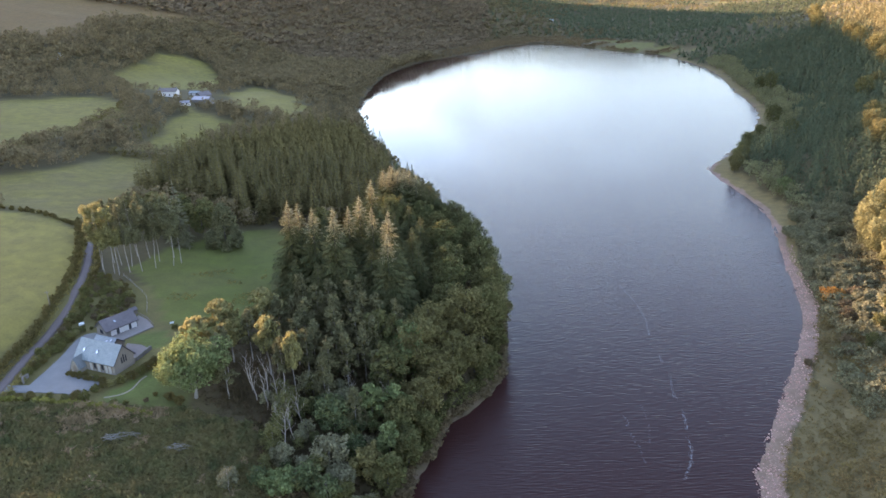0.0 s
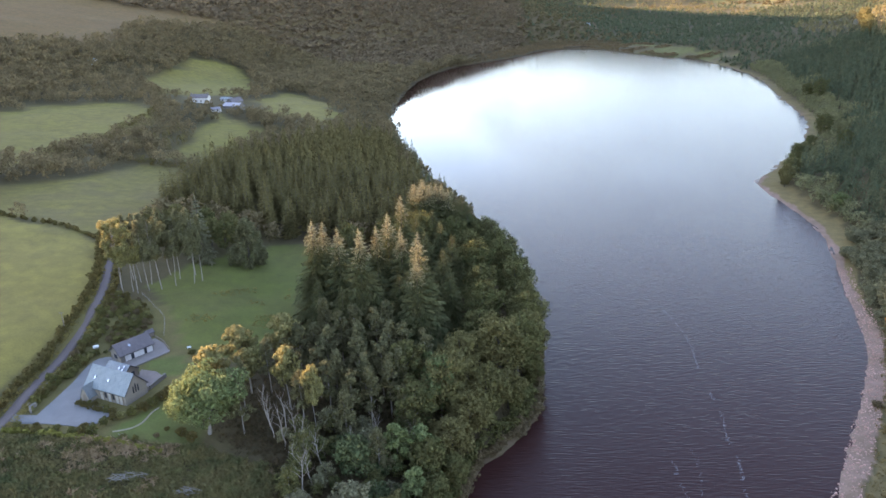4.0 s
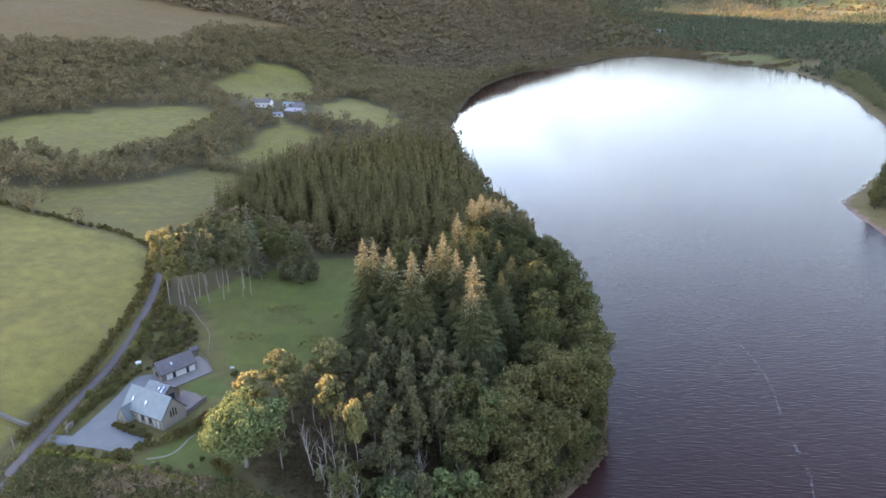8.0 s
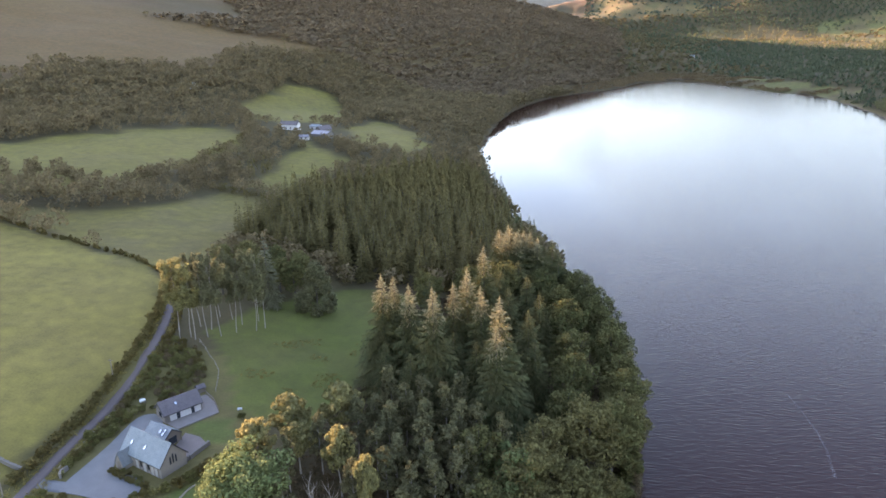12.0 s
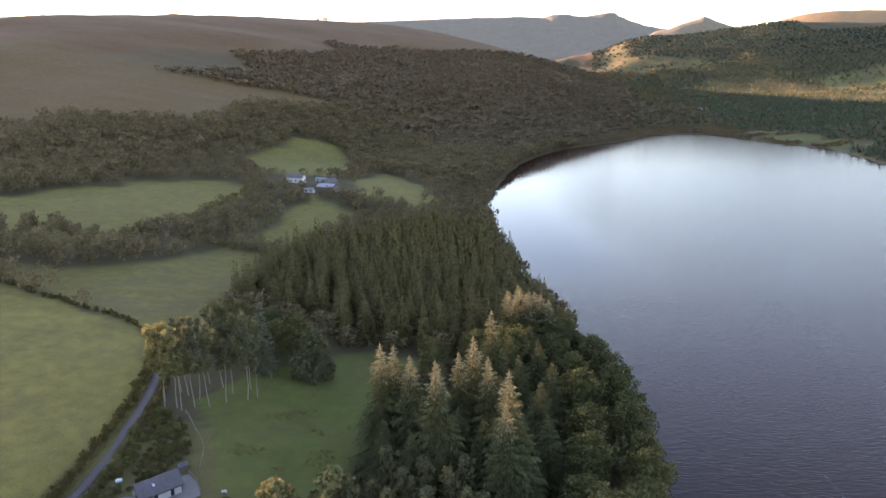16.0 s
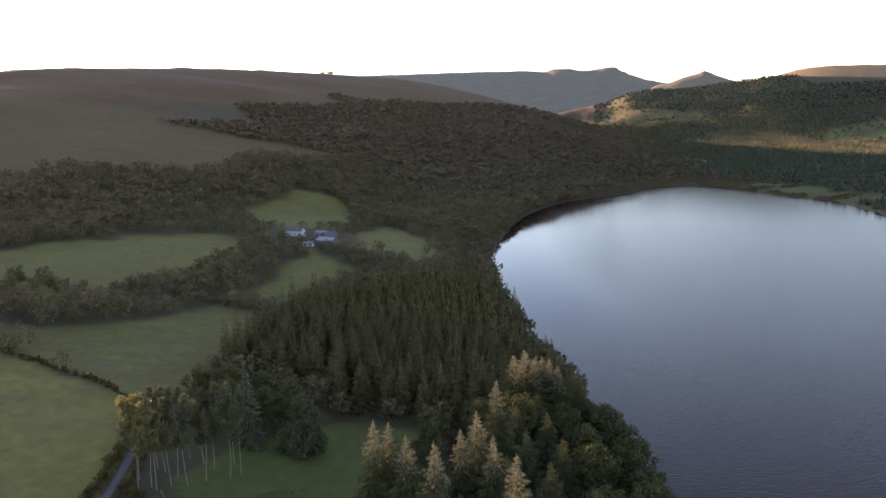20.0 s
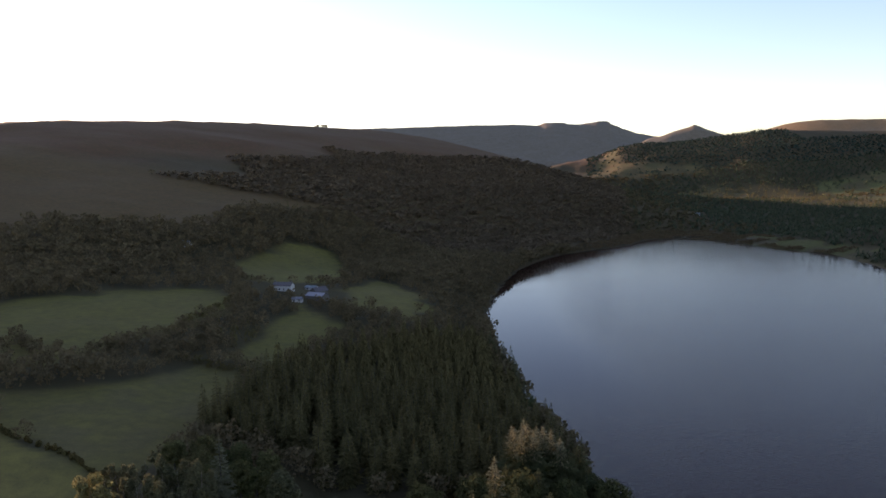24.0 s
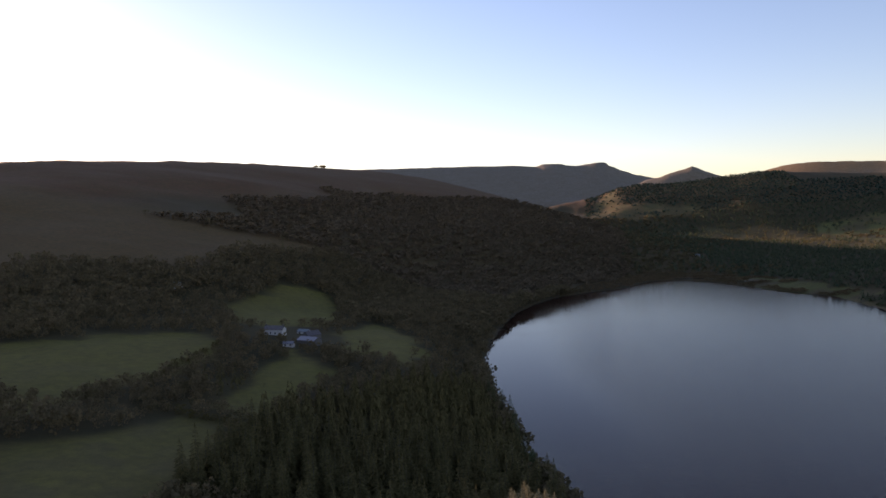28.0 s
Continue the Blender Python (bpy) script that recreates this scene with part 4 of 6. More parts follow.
ASH = tree("ash_tree", broad_cloud(13.5, 6.6, 2.8, 12000, 0.17, rt, 22), M_LIME, limbs(13, 0.34, rt, n=8, start=0.25, spread=0.4, crook=0.08), M_GREYBARK, "spreading bright yellow-green ash beside the garden lawn", "tree")
plant(ASH, -69, 163.5, 1.3)
GOLDT = tree("turning_oak", broad_cloud(14, 3.8, 5.5, 3200, 0.24, rt, 13), M_GOLD, limbs(13.5, 0.24, rt, n=6, start=0.45), M_GREYBARK, "slender tree with golden sunlit crown", "tree", "golden trees of the copse")
for x, y, s, tall in [(-71, 174.5, 1.1, 1.2), (-68.3, 187.5, 1.25, 1.12), (-57.3, 192.5, 1.35, 1.28), (-52.5, 176, 0.9, 1.28), (-44, 167.5, 0.62, 1.36), (-64, 181, 1.0, 0.95)]:
    plant(GOLDT, x, y, s, sz=tall)
BARE = []
for k in range(2):
    BARE.append(tree("bare_tree", None, None, limbs(13, 0.17, rt, n=11, start=0.3, spread=0.28, crook=0.10, reach=0.5, upto=1.0), M_BIRCH, "leafless pale grey tree with crooked stems", "tree", "bare trees of the copse"))
for k, x, y, s in [(0, -53, 163, 1.0), (1, -51, 166, 1.0), (0, -55, 167, 0.95), (1, -48, 163, 0.9), (0, -40, 156, 0.85), (1, -29, 166, 0.9), (0, -33, 160, 0.8), (1, -50, 160, 0.9), (1, -20, 166, 0.85), (0, -44, 160, 0.8), (1, -42, 147, 1.0), (0, -40.5, 149, 0.8), (0, -45, 153, 0.7), (1, -51, 131, 0.55)]:
    plant(BARE[k], x, y, s)


def bush(name, mat, h, rad, n, size, lab, cat="shrub", group=""):
    return tree(name, broad_cloud(h, rad, 0.1, int(n * 1.7), size * 0.75, rt, 18, 0.9), mat, limbs(h, 0.12, rt, n=5, start=0.15, spread=0.5), M_GREYBARK, lab, cat, group)


WILLOW = bush("grey_willow", M_GREY, 7, 3.4, 1500, 0.26, "silvery grey willow bush below the copse", "shrub", "willows below the copse")
for x, y, s in [(-31.5, 143, 1.25), (-51.5, 132.5, 0.7), (-28, 138, 0.9), (-42, 141.5, 0.8), (-36, 139, 0.8)]:
    plant(WILLOW, x, y, s)
plant(bush("holly", M_DARK, 9, 4.4, 2400, 0.24, "dark glossy green holly beneath the taller trees", "tree"), -32.5, 156, 1.15)
plant(bush("young_oak", M_OLIVE, 8.5, 3.6, 1800, 0.28, "young oak with olive-yellow leaves near the bank", "tree"), -22.8, 142, 1.1)
plant(bush("hazel", M_LIME, 5, 3.6, 1600, 0.26, "bright green hazel bush at the scrub's edge", "shrub"), -41, 133, 1.0)
plant(bush("rowan", M_RUST, 4, 1.3, 400, 0.2, "small rust-red rowan among dark trees", "shrub"), -31, 158, 1.2)
PALE = bush("pale_green_tree", M_LIME, 14, 3.6, 2400, 0.28, "pale green slender tree at the copse's edge", "tree", "pale trees of the copse")
for x, y, s in [(-23.6, 160, 0.95), (-14.5, 182, 1.35), (-18.3, 150, 0.85), (-17.5, 161, 1.0), (-18, 188, 1.1)]:
    plant(PALE, x, y, s)

SAPLING = []
for mat, lab in ((M_DARK, "dark green sapling under the copse"), (M_DARKBROAD, "dull green alder bush under the copse"), (M_SALLOW, "grey-green sallow bush under the copse"), (M_BROAD, "green hazel bush under the copse")):
    SAPLING.append(bush("sapling", mat, 6, 2.5, 700, 0.22, lab, "shrub", "saplings of the copse"))
rq = np.random.RandomState(33)
ux, uy = scatter(-56, -12, 128, 172, 4.4, 34)
ok = inside(ux, uy, [(-52, 168), (-46, 134), (-38, 127), (-18, 132), (-11, 150), (-16, 168), (-30, 172)]) & (shore_distance(ux, uy) > 3.5)
for bx0, by0, br in ((-32.5, 156, 5), (-31.5, 143, 4), (-41, 133, 4), (-22.8, 142, 4), (-42, 147, 2.5)):
    ok &= np.hypot(ux - bx0, uy - by0) > br
for x, y in zip(ux[ok], uy[ok]):
    plant(SAPLING[rq.choice(4, p=(0.3, 0.35, 0.2, 0.15))], x, y, rq.uniform(0.55, 1.25))

# ---- birch stand and the trees by the meadow ----
BIRCHES = []
# one stand in two colours: gold for sunlit birches, dull for shaded ones
for k, mat in enumerate((M_GOLD, M_UNLIT, M_UNLIT)):
    h = (23, 22, 24)[k]
    lobes = [((rt.rand() - 0.5) * 4.4, (rt.rand() - 0.5) * 4.4, h * (0.48 + 0.043 * j), 1.15 + 0.8 * rt.rand() - 0.05 * j, 1.25) for j in range(12)]
    p, d = lobes_cloud(lobes, 3200, rt, 0.8)
    BIRCHES.append(tree("birch", cards(p, d, 0.17 * (0.6 + 0.8 * rt.rand(3200)), rt), mat, limbs(h, 0.12, rt, start=0.55, n=6, crook=0.03, lean=rt.normal() * 0.8, reach=0.18), M_BIRCH,
                        ("slim birch with sunlit gold in its leaf colour, pale trunk" if k == 0 else "slim birch with thin olive crown dulled for shade, pale trunk"), "tree", "birch stand by the lane"))
for k, x, y in [(0, -124.5, 239), (0, -122, 241), (0, -127, 243), (0, -120, 240), (1, -117.5, 243), (2, -114, 245), (1, -111, 249), (2, -106, 252.5), (1, -104, 255), (2, -119, 248), (1, -123, 249), (1, -126, 250), (2, -112, 255), (1, -108, 259), (2, -116, 257), (1, -121, 258)]:
    plant(BIRCHES[k], x + 1.5, y - 6.5, 1.06 + 0.1 * random.random())
GREYSP = tree("blue_spruce", conifer_cloud(22, 4.0, 1.5, 22, 9, rt, 2, 0.3, 0.85, 0.2), M_GREY, tube([(0, 0, -0.8), (0, 0, 21)], [0.3, 0.04]), M_BARK, "pale blue-grey spruce behind the birches", "tree")
plant(GREYSP, -108, 265, 1.2)
lobes = []
for j in range(60):
    f = ((j + 0.5) / 60) ** 1.25
    a, q = j * 2.4 + rt.rand(), 6.0 * (1 - f) ** 0.7 * (0.55 + 0.45 * rt.rand())
    lobes.append((q * math.cos(a), q * math.sin(a), 1.2 + 14.0 * f, 0.9 + 1.1 * rt.rand() * (1 - 0.5 * f), 1.2))
p, d = lobes_cloud(lobes, 9000, rt, 0.6)
plant(tree("round_tree", cards(p, d, 0.2 * (0.5 + 0.9 * rt.rand(9000)), rt, 1.4), M_UNLIT, limbs(13, 0.3, rt), M_BARK, "rounded olive-grey tree alone on the meadow", "tree"), -91.5, 267, 1.3, sz=1.15)
for k, x, y, s in [(1, -103, 276, 0.8), (4, -110, 279, 1.0), (4, -118, 276, 1.0), (3, -124, 283, 0.9), (4, -128, 270, 0.9), (1, -116, 290, 0.8), (3, -130, 296, 0.9), (4, -106, 290, 1.0), (4, -138, 290, 0.9)]:
    plant(BROAD[k], x, y, s)

# ---- conifer plantation by the shore ----
PLANT = []
for k in range(4):
    h = (18, 17, 19, 16)[k]
    PLANT.append(tree("plantation_spruce", conifer_cloud(h, 3.3, 1.2, 17, 8, rt, 1, 0.42, 0.75, 0.3), M_PLANT, tube([(0, 0, -0.8), (0, 0, h * 0.95)], [0.2, 0.03], 5), M_BARK,
                      "close-grown brown-green plantation spruce", "tree", "plantation spruces"))
px, py = scatter(-170, 0, 285, 540, 6.2, 12)
pd = shore_distance(px, py)
ok = inside(px, py, PLANTATION) & (pd > 3) & (np.hypot(px + 34.3, py - 394) > 8)
px, py = px[ok], py[ok]
for i in range(min(300, len(px))):
    plant(PLANT[i % 4], px[i], py[i], random.uniform(0.85, 1.12))
REST = [cone_cloud(17, 2.9, 1.0, 90, rt, 0.9) for _ in range(3)]
stuff("plantation_rest", "far part of the brown-green spruce plantation", "woodland", REST, px[300:], py[300:], 0.85 + 0.25 * rt.rand(len(px) - 300), M_PLANT)
sx, sy = scatter(-115, 40, 330, 1150, 5.0, 15)
sd = shore_distance(sx, sy)
ok = (sd > 0.8) & (sd < np.where(sy > 940, 13, 9)) & (sx < axis_x(sy))
sx, sy = sx[ok], sy[ok]
stuff("bank_trees", "dark broadleaf trees overhanging the far bank", "woodland", MIDB, sx, sy, 0.3 + 0.35 * rt.rand(len(sx)) + 0.75 * smooth((vnoise(sx, sy, 38) - 0.3) / 0.4) + 0.5 * np.exp(-((sy - 990) / 16) ** 2) + 0.7 * np.exp(-((sy - 1060) / 16) ** 2), M_WOODS)
plant(tree("shore_cypress", conifer_cloud(13.5, 3.3, 0.3, 24, 10, rt, 3, 0.2, 0.6, 0.15), M_DARK, tube([(0, 0, -0.8), (0, 0, 12)], [0.2, 0.03]), M_BARK, "dark pointed conifer alone at the water's edge", "tree"), -34.3, 394, 1.12)

plant(BROAD[4], -30.5, 413, 0.5)
SPIRE = tree("shore_spruce", conifer_cloud(20, 3.0, 0.5, 26, 8, rt, 2, 0.35, 0.75, 0.3), M_SPRUCE, tube([(0, 0, -0.8), (0, 0, 19)], [0.24, 0.03]), M_BARK, "dark pointed spruce standing over the bank", "tree", "spruces on the far bank")
for x, y, s in [(-57, 483, 0.95), (-52, 474, 1.05), (-45, 434, 1.0), (-64, 500, 0.9), (-48, 452, 0.95), (-70, 524, 0.85), (-40, 418, 0.8)]:
    plant(SPIRE, x, y, s)

# ---- trees and scrub along the far side's beach ----
plant(bush("lone_alder", M_LIME, 9.5, 4.6, 2600, 0.26, "rounded bright green tree alone behind the beach", "tree"), 168, 368, 1.0)
for k, x, y, s in [ (3, 163, 425, 0.75), (3, 171, 437, 0.8), (1, 178, 452, 0.7), (3, 160, 418, 0.5), (1, 186, 470, 0.75), (3, 196, 486, 0.75), (1, 206, 500, 0.7)]:
    plant(BROAD[k], x, y, s)
for k, x, y, s in [(2, 441, 938, 1.2), (2, 425, 826, 1.25), (3, 434, 836, 1.3), (2, 414, 785, 1.2), (2, 391, 708, 1.25), (0, 300, 552, 1.0), (3, 258, 460, 1.2), (2, 226, 394, 0.9), (0, 287, 684, 1.0), (0, 232, 542, 0.9), (0, 217, 478, 0.8),
                   (1, 283, 700, 0.9), (1, 240, 560, 0.8), (2, 452, 962, 1.2), (2, 470, 1010, 1.3), (3, 405, 742, 1.2), (2, 372, 660, 1.1), (3, 330, 590, 1.0), (2, 236, 420, 0.9)]:
    plant(BROAD[k], x, y, s)
SALLOW = bush("sallow_bush", M_SALLOW, 4.9, 4.2, 2400, 0.26, "grey-brown sallow bush behind the shingle beach", "shrub", "sallows by the beach")
M_REDBROWN = foliage("red_brown_leaves", (0.088, 0.076, 0.050), (0.116, 0.096, 0.062), (0.104, 0.092, 0.056))
ORANGE = bush("orange_bush", M_TAWNY, 5, 3.6, 1100, 0.28, "orange-leaved bush behind the beach", "shrub")
for x, y, s in [(137, 270, 0.7), (145, 286, 1.0), (149, 294, 1.1), (153, 305, 1.0), (146, 277, 1.0), (142, 268, 1.1), (138, 259, 1.0), (145, 259, 1.0), (140, 248, 1.1), (134, 245, 0.8), (158, 312, 1.0), (160, 303, 1.0),
                (131, 236, 0.9), (138, 232, 1.0), (127, 226, 0.7), (134, 222, 1.0), (142, 222, 1.1), (129, 212, 0.9), (137, 210, 1.1), (145, 214, 1.1), (119, 204, 0.5), (126, 198, 0.8), (134, 197, 1.0), (142, 203, 1.1),
                (112, 192, 0.45), (131, 184, 0.9), (124, 176, 0.7), (138, 178, 1.0), (166, 318, 1.0), (172, 326, 1.0), (163, 330, 0.7), (146.5, 309, 0.95), (157, 327, 0.95), (166, 335, 1.0), (174, 332, 1.0), (147, 301, 0.9), (180, 340, 1.0), (172, 344, 0.9)]:
    plant(SALLOW, x, y, s * 1.1)
plant(ORANGE, 130.5, 239, 1.15)
plant(ORANGE, 130, 190, 0.5)
GOLDSP = []
for k in range(2):
    GOLDSP.append(tree("sunlit_tree", broad_cloud(17, 5.2, 0.6, 6000, 0.20, rt, 34, 1.3), M_PALELARCH, tube([(0, 0, -0.8), (0, 0, 16)], [0.22, 0.03]), M_BARK, "dense pale olive-gold tree catching the low sun", "tree", "sunlit trees on the slope"))
for i, (x, y) in enumerate([(156, 280), (161, 290), (153, 268), (160, 274), (151, 254), (157, 260), (150, 247), (165, 282), (168, 296), (166, 265), (172, 288), (178, 280), (184, 290), (178, 298), (188, 300), (190, 281), (183, 270), (173, 268), (165, 253), (172, 256), (180, 258), (192, 266), (196, 292), (188, 310), (197, 306), (180, 312), (172, 306), (164, 298), (158, 250)]):
    plant(GOLDSP[i % 2], x + 7, y, random.uniform(0.8, 1.0))
BROWNB = bush("brown_sallow", M_REDBROWN, 5, 3.4, 1000, 0.3, "reddish brown sallow bush behind the beach", "shrub", "sallows by the beach")
for x, y, s in [(128.4, 224.5, 0.9), (131.1, 231, 0.9), (137.6, 238, 1.0), (147.3, 270, 0.8), (142, 246, 0.9), (120, 207, 0.7), (116, 200, 0.6), (103.4, 197.1, 0.4)]:
    plant(BROWNB, x, y, s)
for x, y, s in [(131, 211, 0.42), (139, 220, 0.46), (123, 200, 0.38), (147, 229, 0.5), (137, 203, 0.45)]:
    plant(BROAD[1], x, y, s)
THICK = [broad_cloud(4.5, 2.8, 0.0, 150, 0.3, rt, 12) for _ in range(4)]
x, y = scatter(105, 185, 165, 345, 3.6, 16)
dd = shore_distance(x, y)
ok = (x > axis_x(y)) & (dd > np.interp(y, [165, 235, 265, 345], [14, 6, 6, 10])) & (dd < 42) & (vnoise(x, y, 9) > 0.25)
x, y = x[ok], y[ok]
stuff("shore_thicket", "dense grey-olive sallow and bramble thicket behind the beach", "undergrowth", THICK, x, y, 0.5 + 0.6 * rt.rand(len(x)), M_SALLOW)
x, y = scatter(60, 150, 120, 232, 2.6, 17)
dd = shore_distance(x, y)
ok = (x > axis_x(y)) & (dd > 5) & (dd < 50) & (vnoise(x, y, 8) > 0.33)
x, y = x[ok], y[ok]
stuff("shore_scrub", "low bramble and gorse scrub on the rough grass", "undergrowth", [c[:320] for c in THICK], x, y, 0.2 + 0.6 * rt.rand(len(x)) ** 2, M_TUSSOCK)

# ---- hedges, scrub and grass ----
def line_points(pts, step, seed, jitter):
    r = np.random.RandomState(seed)
    out = []
    for (x0, y0), (x1, y1) in zip(pts, pts[1:]):
        n = max(1, int(math.hypot(x1 - x0, y1 - y0) / step))
        for k in range(n):
            out.append((x0 + (x1 - x0) * k / n + r.normal() * jitter, y0 + (y1 - y0) * k / n + r.normal() * jitter))
    return np.array(out)


def hedge(pts, h, label, mat=None, step=1.1, jitter=0.45, gaps=0.0, seed=1):
    r = np.random.RandomState(seed)
    clouds = [broad_cloud(h, h * 0.55, 0.0, 90, 0.24, r, 7, 0.9) for _ in range(4)]
    q = line_points(pts, step, seed, jitter)
    q = q[r.rand(len(q)) > gaps]
    s = 0.65 + 0.6 * r.rand(len(q))
    ob = stuff("hedge", label, "hedge", clouds, q[:, 0], q[:, 1], s, mat or M_HEDGE)
    return ob


LANE = [(-115, 100), (-118.6, 149), (-120.7, 163.5), (-123.4, 182), (-124.6, 200), (-126.2, 217), (-130, 232), (-136, 248), (-146, 270), (-152, 282)]
hedge([(x - 3.6, y) for x, y in LANE[2:]], 2.6, "overgrown roadside hedge along the lane", seed=2)
hedge([(x + 4.2, y) for x, y in LANE[3:8]], 1.8, "low hedge on the lane's grassy bank", seed=3, gaps=0.3)
hedge([(-118, 160.4), (-107.3, 159.8), (-99.9, 158.6), (-91.5, 157.5), (-83.8, 156.4), (-77, 155.3)], 1.25, "yellow-green clipped hedge along the garden boundary", M_CLIPPED, 0.6, 0.12, seed=4)
hedge([(-147, 274), (-176, 289), (-208, 299), (-245, 310), (-320, 336), (-420, 350)], 1.7, "thin old field hedge with gaps", seed=5, gaps=0.12, step=1.3, jitter=0.6)
hedge([(-165, 401), (-192, 404), (-212, 412)], 4.0, "dark field hedge below the farm", seed=6, step=2.0, jitter=1.0)
hedge([(-236, 440), (-240, 470), (-246, 545)], 4.0, "tall field hedge between pastures", seed=7, step=2.2, jitter=1.4)

SHRUBS = []
for k, (mat, lab) in enumerate(((M_SHRUB, "leafy green garden shrub"), (M_GOLD, "yellow-leaved garden shrub"), (M_HEDGE, "brown-green garden shrub"), (M_REDBROWN, "reddish brown garden shrub"))):
    SHRUBS.append(bush("garden_shrub", mat, 2.2, 1.3, 420, 0.17, lab + " on the grassy bank", "shrub", "garden shrubs"))
rs = np.random.RandomState(31)
bank = [(-117.5, 171.5), (-120.8, 182), (-121.8, 200), (-123.4, 217), (-127, 231), (-114, 229), (-106, 216), (-109.5, 207), (-112.6, 199.5), (-114.6, 196), (-115.6, 184)]
bx, by = scatter(-128, -104, 170, 232, 1.9, 9)
ok = inside(bx, by, bank) & (np.hypot(bx + 117.2, by - 202.2) > 3.2) & (np.hypot(bx + 104.6, by - 210.2) > 2.6)
for x, y in zip(bx[ok], by[ok]):
    plant(SHRUBS[rs.choice(4, p=(0.5, 0.1, 0.24, 0.16))], x, y, rs.uniform(0.45, 1.1), sink=0.05)
BY_HOUSE = [(2, -104.5, 171.8, 0.7), (2, -102.5, 170.8, 0.7), (2, -100.5, 170.2, 0.6), (1, -92, 166.5, 0.9), (0, -90, 168, 1.0), (2, -88, 170, 1.1), (0, -86.5, 172.5, 1.1), (2, -85.5, 175, 1.1), (2, -84.5, 177.5, 1.2), (0, -83.5, 180, 1.0)]
BY_HEDGE = [(3, -80.5, 160.5, 0.55), (0, -116, 162.6, 0.7), (2, -111, 162.2, 0.7), (0, -105.5, 161.6, 0.7), (2, -98.4, 161.6, 0.9), (0, -95, 164, 0.9), (2, -93.6, 166, 0.9), (0, -96, 160.5, 1.1), (2, -98, 160, 1.0), (0, -101, 160.2, 0.8), (2, -79, 163, 0.5), (0, -88, 158.8, 0.7), (0, -85, 159, 0.6), (2, -106.2, 172.6, 0.6), (0, -103.6, 173.2, 0.45), (2, -101.6, 172.4, 0.5), (1, -99.6, 171.6, 0.4), (0, -98, 171, 0.5), (2, -99, 169.6, 0.6), (0, -97, 169.2, 0.7), (2, -95, 168.4, 0.8), (2, -113, 160.8, 0.8), (2, -110, 160.6, 0.9), (0, -107, 160.4, 0.7), (1, -116.8, 169.6, 0.6), (0, -117.4, 173, 0.9), (2, -82, 196, 0.9), (0, -87, 199, 0.8), (2, -75, 162, 1.0), (2, -72, 160.5, 1.1)]
for k, x, y, s in BY_HOUSE + BY_HEDGE:
    plant(SHRUBS[k], x, y, s, sink=0.05)

# rough bracken below the garden
rb = np.random.RandomState(41)
FROND = []
for k in range(4):
    c = rb.normal(size=(34, 3)) * (0.46, 0.46, 0.2) + (0, 0, 0.42)
    FROND.append(cards(c, rb.normal(size=(34, 3)) * (1, 1, 0.5) + (0, -0.5, 0.35), 0.06 + 0.08 * rb.rand(34), rb, 3.4))
x, y = scatter(-150, -34, 117, 160, 0.95, 42)
ok = inside(x, y, FIELDS["scrub"]) & (np.abs(x - np.interp(y, [100, 149, 163.5], [-115, -118.6, -120.7])) > 3.2)
x, y = x[ok], y[ok]
dead = vnoise(x, y, 5) * 0.55 + 0.35 * vnoise(x, y * 3, 2.5) + 0.28 * smooth((y - 138) / 16) * smooth((x + 108) / 10) * smooth((-70 - x) / 8) > 0.71
s = 0.35 + 0.9 * vnoise(x, y, 4) + 0.5 * vnoise(x, y, 1.6) + 0.3 * rb.rand(len(x))
stuff("bracken", "rough green bracken and bramble below the garden", "undergrowth", FROND, x[~dead], y[~dead], s[~dead], M_BRAMBLE, 0.05)
REEDY = []
for k in range(3):
    c = rb.normal(size=(14, 3)) * (0.35, 0.35, 0.15) + (0, 0, 0.7)
    REEDY.append(cards(c, rb.normal(size=(14, 3)) * (1, 1, 0.2), 0.08 + 0.08 * rb.rand(14), rb, 5.0))
stuff("dead_bracken", "tall dead brown bracken stems", "undergrowth", REEDY, x[dead], y[dead], s[dead] * 0.85, M_REED, 0.05)
# reed beds round the head of the lake
M_REEDBED = foliage("brown_reeds", (0.074, 0.060, 0.038), (0.112, 0.086, 0.054), (0.092, 0.080, 0.046), 0.2, per="patch", patch=0.03)
x, y = scatter(-64, 330, 1000, 1460, 5.2, 43)
dd = shore_distance(x, y)
ok = (marsh(x, y, dd) > 0.5) & (dd > 1.0) & (vnoise(x, y, 24) > np.where(x > 200, 0.55, 0.12))
for px, py, pr in POOLS:
    ok &= np.hypot((x - px) / pr, (y - py) / (0.5 * pr)) > 1.2
x, y = x[ok], y[ok]
stuff("reed_bed", "brown reeds and sedge round the lake's head", "reeds", REEDY, x, y, 1.6 + 1.2 * rb.rand(len(x)), M_REEDBED, 0.1, 3.5 + 2.0 * rb.rand(len(x)))
# undergrowth inside the copse and along banks
x, y = scatter(-80, 16, 117, 310, 1.9, 44)
ok = inside(x, y, HEADLAND) & (shore_distance(x, y) > 1.5)
x, y = x[ok], y[ok]
stuff("undergrowth", "bramble and fern with the trees' shade in its colour", "undergrowth", [c[:64] for c in FROND], x, y, 0.7 + 1.0 * rb.rand(len(x)), M_SHADE, 0.1)
x, y = scatter(-40, 20, 117, 330, 1.45, 46)
dd = shore_distance(x, y)
ok = (x < axis_x(y)) & (dd > -0.3) & (dd < 5.0)
x, y = x[ok], y[ok]
BANKB = [broad_cloud(3.2, 1.7, 0.0, 120, 0.22, rb, 7) for _ in range(3)]
low = shore_distance(x, y) < 1.5
